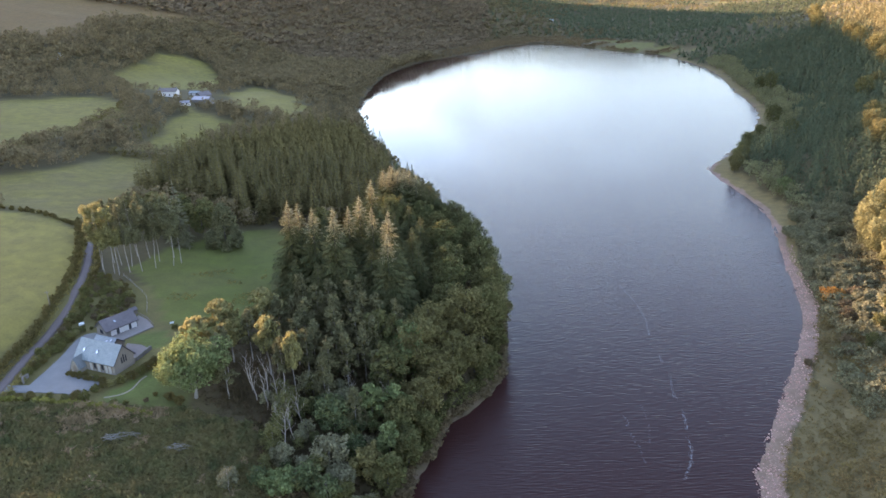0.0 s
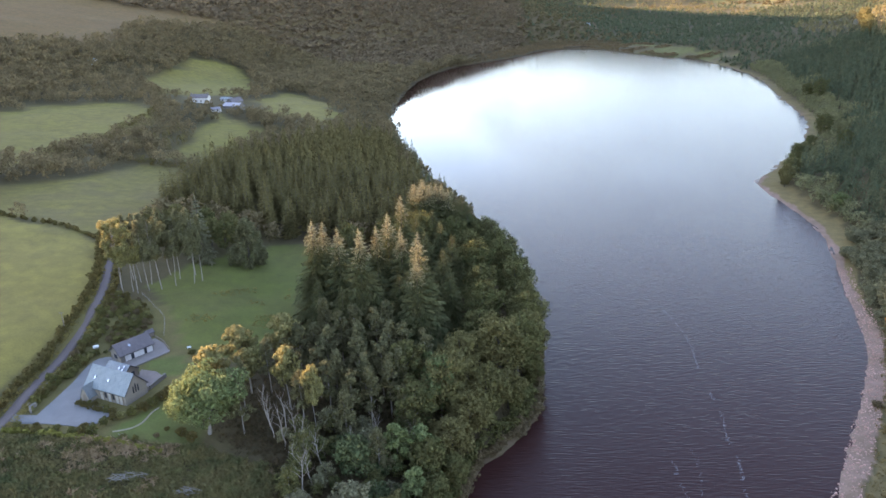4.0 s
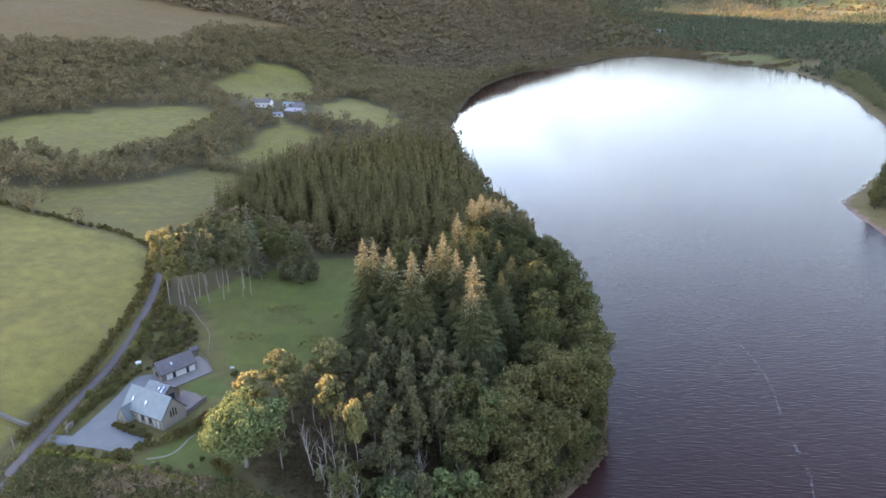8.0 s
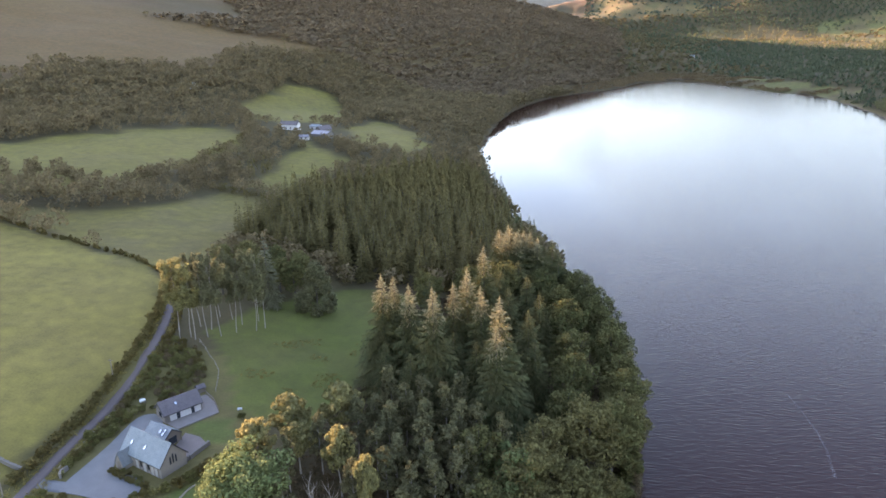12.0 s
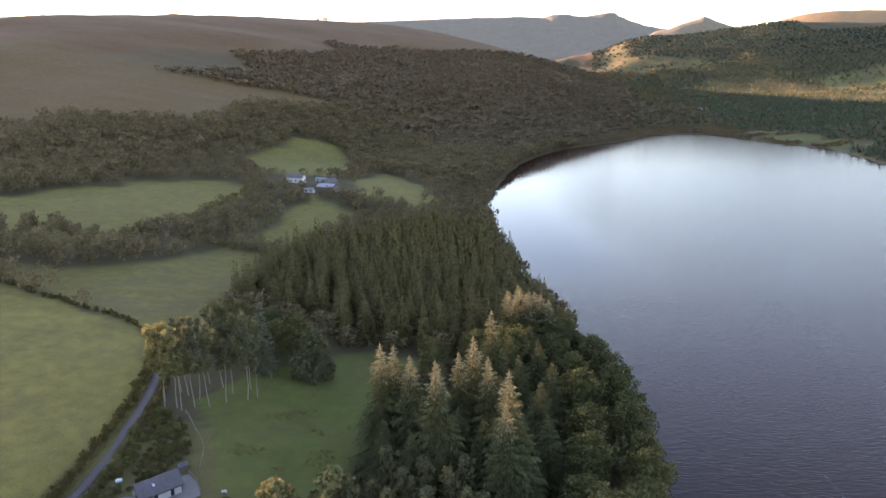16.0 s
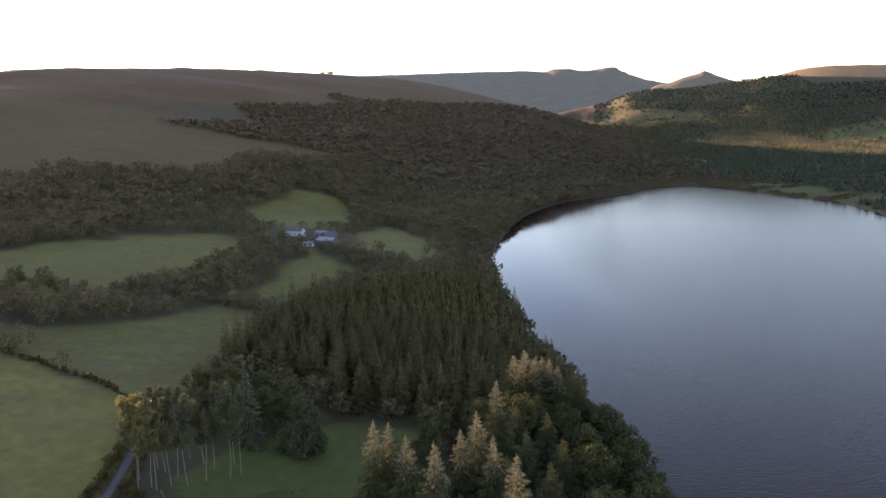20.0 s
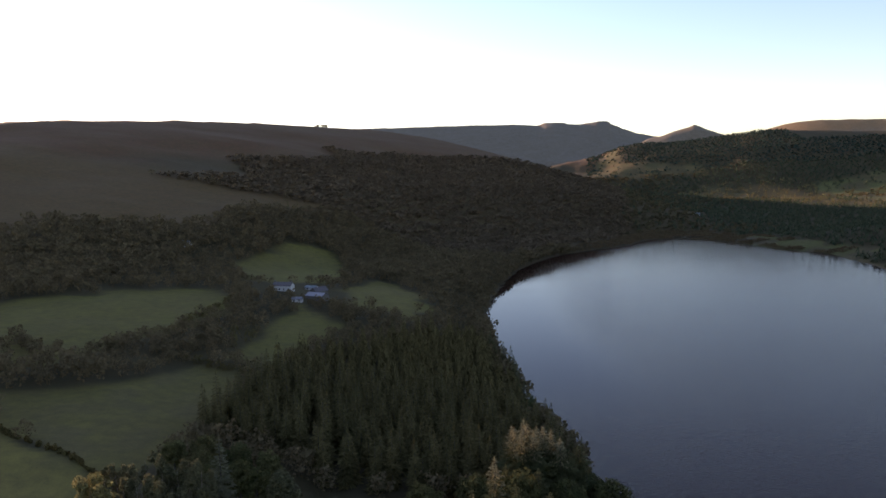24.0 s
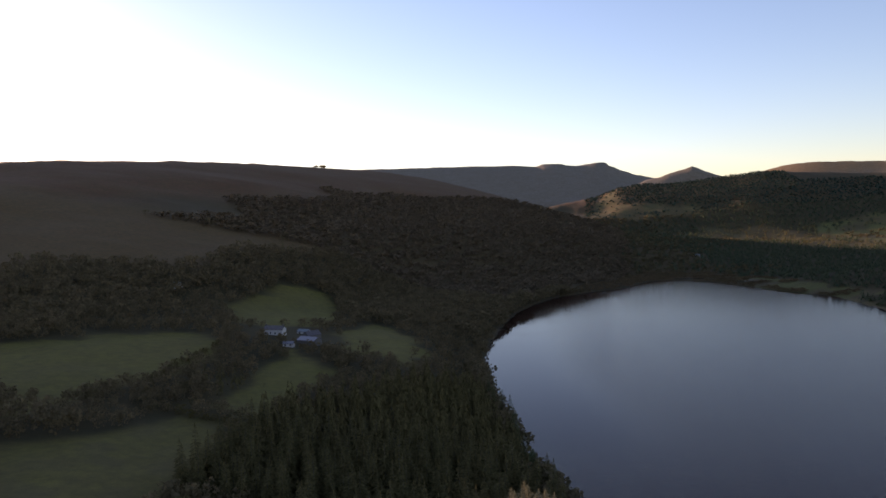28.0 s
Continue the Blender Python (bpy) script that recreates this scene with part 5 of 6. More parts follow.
for name, label, part_of, mat in (("bank_scrub", "tangled scrub hanging over the headland's bank", ~low, M_DARKBROAD), ("bank_brambles", "brown brambles and roots hanging to the water", low, M_REDBROWN)):
    stuff(name, label, "undergrowth", BANKB, x[part_of], y[part_of], 0.4 + 0.8 * rb.rand(int(part_of.sum())), mat, 0.2)
COPSE_FLOOR = [(-66, 170), (-60, 160), (-50, 152), (-46, 134), (-40, 122), (-24, 120), (-12, 150), (-18, 176), (-34, 184), (-54, 184)]
x, y = scatter(-70, -10, 118, 186, 1.7, 47)
ok = inside(x, y, COPSE_FLOOR) & (shore_distance(x, y) > 3) & (vnoise(x, y, 6) > 0.22)
x, y = x[ok], y[ok]
stuff("copse_bramble", "bramble and saplings on the copse floor, shade in their colour", "undergrowth", [c[:240] for c in BANKB], x, y, 0.25 + 0.55 * rb.rand(len(x)) ** 2, M_SHADE, 0.1)
x, y = scatter(60, 170, 117, 330, 1.8, 45)
dd = shore_distance(x, y)
ok = (x > axis_x(y)) & (dd > 4.2) & (dd < 60) & (vnoise(x, y, 14) > np.where((dd < 15) & (y > 255), 0.72, 0.3))
x, y = x[ok], y[ok]
stuff("shore_grass", "rough tussocky grass and bramble behind the beach", "grass", [c[:72] for c in FROND], x, y, 0.45 + 0.9 * rb.rand(len(x)), M_TUSSOCK, 0.1)

# single trees and thickets in the hedgerows
x1 = line_points([(-300, 372), (-262, 388), (-235, 405), (-205, 432), (-195, 445)], 5.0, 51, 5.0)
x2 = line_points([(-420, 392), (-340, 390), (-290, 392)], 6.0, 52, 7.0)
x3 = line_points([(-250, 545), (-232, 552), (-205, 560), (-180, 545), (-160, 530), (-130, 520)], 7.0, 53, 3.0)
q = np.concatenate([x1, x2, x3])
HROW = [broad_cloud(9, 4.0, 0.8, 260, 0.42, rb, 11) for _ in range(4)]
stuff("hedgerow_trees", "ragged brown-green trees along the field hedges", "trees", HROW, q[:, 0], q[:, 1], 0.6 + 0.55 * rb.rand(len(q)), M_WOODS)

# bramble patches on the meadow
x, y = scatter(-100, -70, 212, 248, 1.3, 55)
ok = (vnoise(x, y, 5) + 0.25 * vnoise(x + 40, y, 1.5) > 0.84) & inside(x, y, FIELDS["lawn"])
stuff("meadow_bramble", "dark bramble patches on the meadow", "undergrowth", FROND, x[ok], y[ok], 0.25 + 0.4 * rb.rand(int(ok.sum())), M_BRACKEN, 0.1)
# a line of round trees across the rough pasture
q = line_points([(-600, 590), (-523, 643), (-466, 645), (-437, 687), (-399, 762), (-340, 860)], 13.0, 56, 4.0)
stuff("pasture_trees", "row of round trees across the rough hillside pasture", "trees", NEARB, q[:, 0], q[:, 1], 0.8 + 0.5 * rb.rand(len(q)), M_WOODS)

# rough grass along the lane's verges
q = np.concatenate([line_points([(x + o, y) for x, y in LANE[1:]], 0.8, 57 + k, 0.5) for k, o in enumerate((-2.4, 2.5, 3.4))])
stuff("verge_grass", "rough grass and weeds along the lane's verges", "grass", [c[:72] for c in FROND], q[:, 0], q[:, 1], 0.5 + 0.6 * rb.rand(len(q)), M_BRACKEN, 0.1)

# foam streaks drifting on the lake
M_FOAM = surface("thin_foam", (0.24, 0.22, 0.22), (0.17, 0.16, 0.16), 0.8, 6.0, 0.7, 0.005)
for seed, pts, wide, cnt in ((61, [(60, 261), (63, 238), (62.5, 221), (61, 209), (60.5, 192), (60, 177), (56.5, 159), (52, 145.5)], 0.4, 900), (62, [(43, 173), (42.5, 167), (45, 150)], 0.4, 60), (63, [(48.5, 178), (48.6, 170), (47, 158)], 0.4, 60)):
    r = np.random.RandomState(seed)
    P = np.array(pts, float)
    t = np.sort(r.rand(cnt)) * (len(P) - 1)
    t = t[vnoise(t * 9, t * 0 + seed, 3.0) > 0.34]
    i = np.minimum(t.astype(int), len(P) - 2)
    q = P[i] + (P[i + 1] - P[i]) * (t - i)[:, None]
    q = q + np.stack([np.sin(t * 2.3) * 0.6 + np.sin(t * 5.1) * 0.3, 0 * t], 1) + r.normal(size=q.shape) * wide * 0.6
    c = np.concatenate([q, np.full((len(q), 1), 0.03)], 1)
    n = np.tile([0.0, 0.0, 1.0], (len(c), 1))
    v = cards(c, n, 0.03 + 0.06 * r.rand(len(c)), r, 2.4)
    v[:, 2] = 0.03
    tagged(new("foam_streak", quad_mesh("foam_streak", v, quads_of(v), [M_FOAM])), "thin line of pale foam drifting on the water", "foam", kind="stuff")

# loose stones on the shingle
r = np.random.RandomState(71)
x, y = scatter(60, 160, 100, 300, 0.55, 72)
dd = shore_distance(x, y)
ok = (x > axis_x(y)) & (dd > -0.6) & (dd < 5.4) & (r.rand(len(x)) < 0.42)
x, y = x[ok], y[ok]
ROCKS = []
for k in range(4):
    t = np.array([(1, 0, 0), (0.4, 0.9, 0), (-0.7, 0.6, 0), (-0.9, -0.4, 0), (0.1, -1, 0), (0.7, -0.5, 0)]) * (0.8 + 0.4 * r.rand(6, 1))
    up = t * 0.6 + (0, 0, 0.5 + 0.3 * r.rand())
    dn = t - (0, 0, 0.4)
    faces = [(dn[i], dn[(i + 1) % 6], up[(i + 1) % 6], up[i]) for i in range(6)] + [(up[0], up[1], up[2], up[3]), (up[0], up[3], up[4], up[5])]
    ROCKS.append(np.array(faces).reshape(-1, 3))
M_BEACH = foliage("beach_stone", (0.27, 0.18, 0.155), (0.39, 0.28, 0.25), (0.22, 0.145, 0.125), 0.0, per="patch")
stuff("beach_stones", "pinkish grey stones strewn along the shingle beach", "stones", ROCKS, x, y, 0.12 + 0.28 * r.rand(len(x)) ** 3, M_BEACH, 0.0)

# ---- buildings ----
def box(bm, x0, x1, y0, y1, z0, z1):
    v = [bm.verts.new(p) for p in ((x0, y0, z0), (x1, y0, z0), (x1, y1, z0), (x0, y1, z0), (x0, y0, z1), (x1, y0, z1), (x1, y1, z1), (x0, y1, z1))]
    for f in ((3, 2, 1, 0), (4, 5, 6, 7), (0, 1, 5, 4), (1, 2, 6, 5), (2, 3, 7, 6), (3, 0, 4, 7)):
        bm.faces.new([v[i] for i in f])


def prism(bm, outline, a, b, axis="x"):
    """A solid between a and b along an axis, of a closed outline in the other two."""
    put = {"x": lambda t, p: (t, p[0], p[1]), "y": lambda t, p: (p[0], t, p[1]), "z": lambda t, p: (p[0], p[1], t)}[axis]
    v0, v1 = [bm.verts.new(put(a, p)) for p in outline], [bm.verts.new(put(b, p)) for p in outline]
    n = len(outline)
    bm.faces.new(v0[::-1])
    bm.faces.new(v1)
    for i in range(n):
        bm.faces.new((v0[i], v0[(i + 1) % n], v1[(i + 1) % n], v1[i]))


def part(name, bm, material, parent, label="", m=None):
    bmesh.ops.recalc_face_normals(bm, faces=bm.faces)
    me = bpy.data.meshes.new(name)
    bm.to_mesh(me)
    bm.free()
    me.materials.append(material)
    ob = new(name, me)
    if parent:
        ob.parent = parent
    if m is not None:
        ob.matrix_basis = m
    return tagged(ob, label)


def solid(name, material, parent, *boxes, label=""):
    bm = bmesh.new()
    for b in boxes:
        box(bm, *b)
    return part(name, bm, material, parent, label)


def slate_material(name, a, b2, course=0.28):
    m, n, l, b = shader(name, 0.55)
    tc, w = n.new("ShaderNodeTexCoord"), n.new("ShaderNodeTexBrick")
    w.inputs["Scale"].default_value = 1.0
    w.inputs["Brick Width"].default_value, w.inputs["Row Height"].default_value, w.inputs["Mortar Size"].default_value = 0.3, course, 0.02
    for k, c in (("Color1", a), ("Color2", b2), ("Mortar", tuple(v * 0.5 for v in a))):
        w.inputs[k].default_value = (*c, 1)
    l.new(tc.outputs["UV"], w.inputs[0])
    l.new(tc.outputs["Object"], w.inputs[0])
    c = mixed(n, l, mul(n, l, grain(n, l, 0.7, 5), 0.4), w.outputs[0], tuple(v * 1.5 for v in b2))
    l.new(c, b.inputs["Base Color"])
    bumped(n, l, b, w.outputs[1], 0.5, 0.03)
    return m


M_SLATE = slate_material("blue_grey_slate", (0.112, 0.146, 0.154), (0.138, 0.168, 0.174))
M_PORCHSLATE = slate_material("dark_grey_slate", (0.078, 0.092, 0.098), (0.098, 0.110, 0.114))
M_BROWNSLATE = slate_material("brown_slate", (0.076, 0.058, 0.058), (0.104, 0.080, 0.078))
M_CREAM = surface("cream_render", (0.26, 0.215, 0.17), (0.20, 0.165, 0.135), 0.6, 7.0, 0.85, 0.01)
M_WHITE = surface("white_render", (0.58, 0.53, 0.49), (0.48, 0.44, 0.41), 0.5, 6.0, 0.8, 0.01)
M_PALEBOARD = surface("pale_painted_board", (0.36, 0.33, 0.29), (0.29, 0.265, 0.235), 0.6, 8.0, 0.75, 0.005)
M_STONE = surface("grey_stone_wall", (0.18, 0.150, 0.125), (0.12, 0.103, 0.088), 1.6, 5.0, 0.9, 0.05)
M_TIMBER = surface("weathered_timber", (0.21, 0.155, 0.115), (0.14, 0.105, 0.08), 0.8, 12.0, 0.8, 0.01, stretch=(8, 8, 1))
M_DECK = surface("silvered_decking", (0.20, 0.165, 0.145), (0.14, 0.115, 0.10), 0.5, 9.0, 0.8, 0.01, stretch=(1, 8, 1))
M_DARKFRAME = surface("dark_window_frame", (0.04, 0.035, 0.035), (0.06, 0.05, 0.05), 1.0, 9.0, 0.5, 0.002)
M_GRAVEL = surface("pale_gravel", (0.158, 0.156, 0.152), (0.118, 0.117, 0.113), 0.35, 6.0, 0.95, 0.04)
M_ASPHALT = surface("worn_lane_asphalt", (0.106, 0.074, 0.066), (0.138, 0.100, 0.088), 0.3, 5.0, 0.9, 0.02)
M_KERB = surface("pale_kerb", (0.27, 0.215, 0.150), (0.19, 0.155, 0.105), 0.8, 5.0, 0.95, 0.03)
M_PAVING = surface("brown_paving", (0.20, 0.150, 0.130), (0.14, 0.108, 0.094), 0.6, 4.0, 0.9, 0.03)
M_PLASTIC = surface("white_plastic", (0.62, 0.62, 0.60), (0.54, 0.54, 0.52), 0.8, 5.0, 0.45, 0.003)
M_STEEL = surface("galvanised_sheet", (0.27, 0.25, 0.27), (0.20, 0.185, 0.20), 0.4, 4.0, 0.5, 0.01, metal=0.3)
M_GLASS = bpy.data.materials.new("window_glass")
M_GLASS.use_nodes = True
gb = M_GLASS.node_tree.nodes["Principled BSDF"]
gb.inputs["Base Color"].default_value, gb.inputs["Roughness"].default_value = (0.03, 0.035, 0.04, 1), 0.05


def window(parent, x0, x1, z0, z1, y, out=-1, axis="y", pane_mat=None):
    """A framed window in a wall facing along the axis; out is the wall's outward side."""
    def bx(a0, a1, d0, d1, c0, c1):
        lo, hi = sorted((y + out * d0, y + out * d1))
        return (a0, a1, lo, hi, c0, c1) if axis == "y" else (lo, hi, a0, a1, c0, c1)
    f = 0.09
    w = solid("window", M_DARKFRAME, parent, bx(x0, x1, -0.05, 0.05, z0, z0 + f), bx(x0, x1, -0.05, 0.05, z1 - f, z1), bx(x0, x0 + f, -0.05, 0.05, z0 + f, z1 - f), bx(x1 - f, x1, -0.05, 0.05, z0 + f, z1 - f))
    solid("pane", pane_mat or M_GLASS, w, bx(x0 + f, x1 - f, -0.04, 0.012, z0 + f, z1 - f))
    solid("sill", M_STONE, w, bx(x0 - 0.1, x1 + 0.1, -0.05, 0.12, z0 - 0.1, z0))
    return w


def gable_house(name, label, L, W, eave, ridge, wall_mat, roof_mat, m, over=0.35, category="house"):
    """Walls with two gables and a pitched roof of two slopes; x runs along the ridge, the front faces -y."""
    ob = tagged(new(name), label, category)
    ob.matrix_basis = m
    bm = bmesh.new()
    h = W / 2
    prism(bm, [(-h, -0.6), (h, -0.6), (h, eave), (0, ridge - 0.12), (-h, eave)], -L / 2, L / 2)
    part("wall", bm, wall_mat, ob)
    k = (ridge - eave) / h
    for sg in (-1, 1):
        bm = bmesh.new()
        e = h + over
        prism(bm, [(0, ridge), (sg * e, ridge - k * e), (sg * e, ridge - k * e + 0.16), (0, ridge + 0.18)], -L / 2 - over, L / 2 + over)
        part("roof", bm, roof_mat, ob)
        gutter = bmesh.new()
        yy = sg * (e + 0.06)
        box(gutter, -L / 2 - over, L / 2 + over, yy - 0.06, yy + 0.06, ridge - k * e - 0.10, ridge - k * e + 0.02)
        part("gutter", gutter, M_DARKFRAME, ob)
    for sx in (-1, 1):
        bm = bmesh.new()
        xx = sx * (L / 2 + over + 0.03)
        for sg in (-1, 1):
            e = h + over
            prism(bm, [(0, ridge - 0.18), (sg * e, ridge - k * e - 0.18), (sg * e, ridge - k * e + 0.17), (0, ridge + 0.19)], xx - 0.03, xx + 0.03)
        part("bargeboard", bm, M_DARKFRAME, ob)
    solid("ridge_cap", roof_mat, ob, (-L / 2 - over, L / 2 + over, -0.10, 0.10, ridge + 0.13, ridge + 0.20))
    return ob


def skylight(parent, x, f, W, eave, ridge, w=0.6, l=0.95, front=-1):
    """A roof window at the share f up the slope."""
    h = W / 2
    k = (ridge - eave) / h
    ang = math.degrees(math.atan(k))
    y, z = front * h * (1 - f), eave + (ridge - eave) * f + 0.20
    fr = solid("skylight", M_DARKFRAME, parent, (-w / 2 - 0.07, w / 2 + 0.07, -l / 2 - 0.07, l / 2 + 0.07, -0.03, 0.07))
    fr.matrix_basis = pose(x, y, z, ang if front < 0 else -ang, 0, 0)
    solid("pane", M_SKYPANE, fr, (-w / 2, w / 2, -l / 2, l / 2, 0.06, 0.085))


M_SKYPANE = bpy.data.materials.new("roof_glass")
M_SKYPANE.use_nodes = True
gb = M_SKYPANE.node_tree.nodes["Principled BSDF"]
gb.inputs["Base Color"].default_value, gb.inputs["Roughness"].default_value, gb.inputs["Metallic"].default_value = (0.5, 0.52, 0.55, 1), 0.1, 0.6

# the converted chapel with its porch
C1 = (-98.4, 177.8, 16.0, 0, 0, -21.4)
chapel = gable_house("chapel_house", "converted cream chapel with pale blue-grey slate roof and porch", 13.9, 7.0, 3.3, 7.3, M_CREAM, M_SLATE, pose(*C1))
skylight(chapel, -4.6, 0.42, 7.0, 3.3, 7.3)
skylight(chapel, 0.1, 0.42, 7.0, 3.3, 7.3)
for k in (1, 3):
    window(chapel, -1.85 + 1.35 * k, -0.95 + 1.35 * k, 0.9, 2.6, -3.5)
for k in (0, 2, 4, 5):
    solid("wall_panel", M_PALEBOARD, chapel, (-1.95 + 1.35 * k, -0.88 + 1.35 * k, -3.56, -3.5, 0.1, 2.9), label="pale boarded wall panel")
for k in range(7):
    solid("timber_post", M_TIMBER, chapel, (-2.2 + 1.35 * k, -1.98 + 1.35 * k, -3.62, -3.5, -0.3, 3.1))
for k, hh in ((-1, 0.0), (0, 0.5), (1, 0.0)):
    bm = bmesh.new()
    c = 0.75 * k
    prism(bm, [(c - 0.22, 2.3), (c + 0.22, 2.3), (c + 0.22, 3.9 + hh), (c, 4.35 + hh), (c - 0.22, 3.9 + hh)], 6.91, 7.01)
    w = part("lancet_window", bm, M_DARKFRAME, chapel, "dark pointed lancet window")
    bm = bmesh.new()
    prism(bm, [(c - 0.15, 2.4), (c + 0.15, 2.4), (c + 0.15, 3.85 + hh), (c, 4.18 + hh), (c - 0.15, 3.85 + hh)], 7.015, 7.025)
    part("pane", bm, M_GLASS, w)
bm = bmesh.new()
prism(bm, [(-6.3, -0.6), (-3.4, -0.6), (-3.4, 1.5), (-4.85, 4.1), (-6.3, 1.5)], -5.9, -3.45, "y")
porch = part("porch", bm, M_CREAM, chapel)
for sg in (-1, 1):
    bm = bmesh.new()
    prism(bm, [(-4.85, 4.16), (-4.85 + sg * 1.72, 1.06), (-4.85 + sg * 1.72, 1.24), (-4.85, 4.36)], -6.05, -2.0, "y")
    part("porch_roof", bm, M_PORCHSLATE, porch, "steep grey slate porch roof")
bm = bmesh.new()
prism(bm, [(-5.45, 0.0), (-4.25, 0.0), (-4.25, 1.6), (-4.55, 2.1), (-4.85, 2.3), (-5.15, 2.1), (-5.45, 1.6)], -5.96, -5.90, "y")
part("arched_door", bm, M_TIMBER, porch, "arched timber door")

# slate-roofed link behind the chapel
link = gable_house("garden_room", "low slate-roofed garden room with timber gable", 7.2, 4.6, 2.4, 4.2, M_TIMBER, M_SLATE, pose(-101.6, 186.6, 16.0, 0, 0, -21.4), 0.3)
skylight(link, 1.0, 0.5, 4.6, 2.4, 4.2, 0.6, 0.9)
skylight(link, 2.3, 0.35, 4.6, 2.4, 4.2, 0.6, 0.9)
skylight(link, 2.4, 0.7, 4.6, 2.4, 4.2, 0.5, 0.7)
window(link, -1.2, 1.2, 0.2, 2.1, 3.6, 1, "x")
solid("veranda_post", M_TIMBER, link, (3.95, 4.1, -2.3, -2.15, -0.4, 2.3))
solid("veranda_post", M_TIMBER, link, (3.95, 4.1, 2.15, 2.3, -0.4, 2.3))

# the cottage with the deck
C2 = (-104.6, 199.2, 16.0, 0, 0, 53.0)
cottage = gable_house("cottage", "low stone cottage with brown slate roof and white front", 9.8, 5.8, 2.6, 5.0, M_STONE, M_BROWNSLATE, pose(*C2))
for x0, x1 in ((-3.6, -1.9), (-0.9, 2.0), (2.9, 4.6)):
    solid("white_panel", M_WHITE, cottage, (x0, x1, -2.98, -2.90, 0.0, 2.45), label="white rendered wall panel")
for x0, x1 in ((-1.85, -0.95), (2.05, 2.85)):
    window(cottage, x0, x1, 0.1, 2.4, -2.9)
window(cottage, -1.0, 0.9, 0.9, 2.3, -4.9, -1, "x")
skylight(cottage, -1.2, 0.5, 5.8, 2.6, 5.0, 0.6, 0.8)


def slab(name, outline, z0, z1, mat, label, category, kind=""):
    bm = bmesh.new()
    prism(bm, outline, z0, z1, "z")
    return tagged(part(name, bm, mat, None), label, category, kind=kind)


slab("driveway", rounded([(-114.2, 167.4), (-113.9, 175), (-113.8, 183), (-114.2, 195), (-109.4, 197.3), (-105.0, 192.2), (-103, 190), (-104.4, 185.4), (-107.8, 182.0), (-106.6, 173.5), (-101, 172), (-96.4, 170.4), (-95.6, 167), (-97, 164.2), (-100, 162.8), (-103.5, 163.2), (-109.6, 163.9), (-113.2, 164.2)], 4),
     15.3, 16.2, M_GRAVEL, "pale gravel driveway in front of the chapel", "driveway", "structure")
slab("terrace", [(-98, 190.4), (-93.2, 189.2), (-89.6, 186.2), (-91.2, 180.0), (-97.0, 182.4)], 15.2, 16.14, M_PAVING, "brown paved terrace beside the garden room", "terrace", "structure")
deck = tagged(new("deck"), "weathered brown-grey timber deck round the cottage's front", "deck")
deck.location = (0, 0, 0)
outline = [(-106.0, 194.2), (-100.6, 191.4), (-94.2, 200.6), (-98.2, 205.6), (-102.2, 208.8), (-104.6, 206.2), (-100.2, 201.8)]
bm = bmesh.new()
prism(bm, outline, 15.3, 16.35, "z")
part("platform", bm, M_DECK, deck)
for (xa, ya), (xb, yb) in (((-94.2, 200.6), (-98.2, 205.6)), ((-98.2, 205.6), (-102.2, 208.8))):
    L = math.hypot(xb - xa, yb - ya)
    a = math.degrees(math.atan2(yb - ya, xb - xa))
    for zz in (0.55, 0.95):
        bm = bmesh.new()
        box(bm, 0, L, -0.04, 0.04, zz, zz + 0.1)
        part("rail", bm, M_TIMBER, deck, m=pose(xa, ya, 16.35, 0, 0, a))
    for k in range(5):
        bm = bmesh.new()
        box(bm, L * k / 4 - 0.05, L * k / 4 + 0.05, -0.05, 0.05, 0, 1.05)
        part("post", bm, M_TIMBER, deck, m=pose(xa, ya, 16.35, 0, 0, a))


def wall_along(name, pts, h, w, mat, label):
    """A low wall of rough stones: each stone a piece of its own, under the wall."""
    ob = tagged(new(name), label, "wall")
    r = random.Random(len(pts) * 7 + int(h * 10))
    bm = bmesh.new()
    box(bm, -0.34, 0.34, -w / 2, w / 2, -0.5, 0.5)
    for v in bm.verts:
        v.co += Vector((r.uniform(-0.05, 0.05), r.uniform(-0.04, 0.04), r.uniform(-0.05, 0.05)))
    me = bpy.data.meshes.new("stone")
    bm.to_mesh(me)
    bm.free()
    me.materials.append(mat)
    for (x0, y0), (x1, y1) in zip(pts, pts[1:]):
        L = math.hypot(x1 - x0, y1 - y0)
        a = math.degrees(math.atan2(y1 - y0, x1 - x0))
        n = max(1, int(L / 0.7))
        for k in range(n):
            t = (k + 0.5) / n
            x, y = x0 + (x1 - x0) * t, y0 + (y1 - y0) * t
            z = ground_z(x, y)
            s = new("stone", me)
            s.parent = ob
            s.matrix_basis = pose(x, y, z + h / 2 - 0.1, 0, r.uniform(-3, 3), a + r.uniform(-3, 3)) @ Matrix.Diagonal((1.05, 1, h + 0.25 + r.uniform(-0.12, 0.1), 1))
    return ob


wall_along("stone_wall", [(-89.4, 186.6), (-90.9, 180), (-92.0, 178.6)], 1.1, 0.5, M_STONE, "low dry stone wall round the terrace")
wall_along("field_wall", [(-125.6, 168.8), (-130, 169.4), (-138.4, 170.6), (-147, 173.5), (-156, 176)], 1.1, 0.55, M_STONE, "old grey stone wall at the field's corner")
wall_along("gate_wall", [(-116.2, 168.4), (-117.2, 169.8), (-117.0, 172.0)], 1.2, 0.5, M_STONE, "curved stone wall at the drive's entrance")


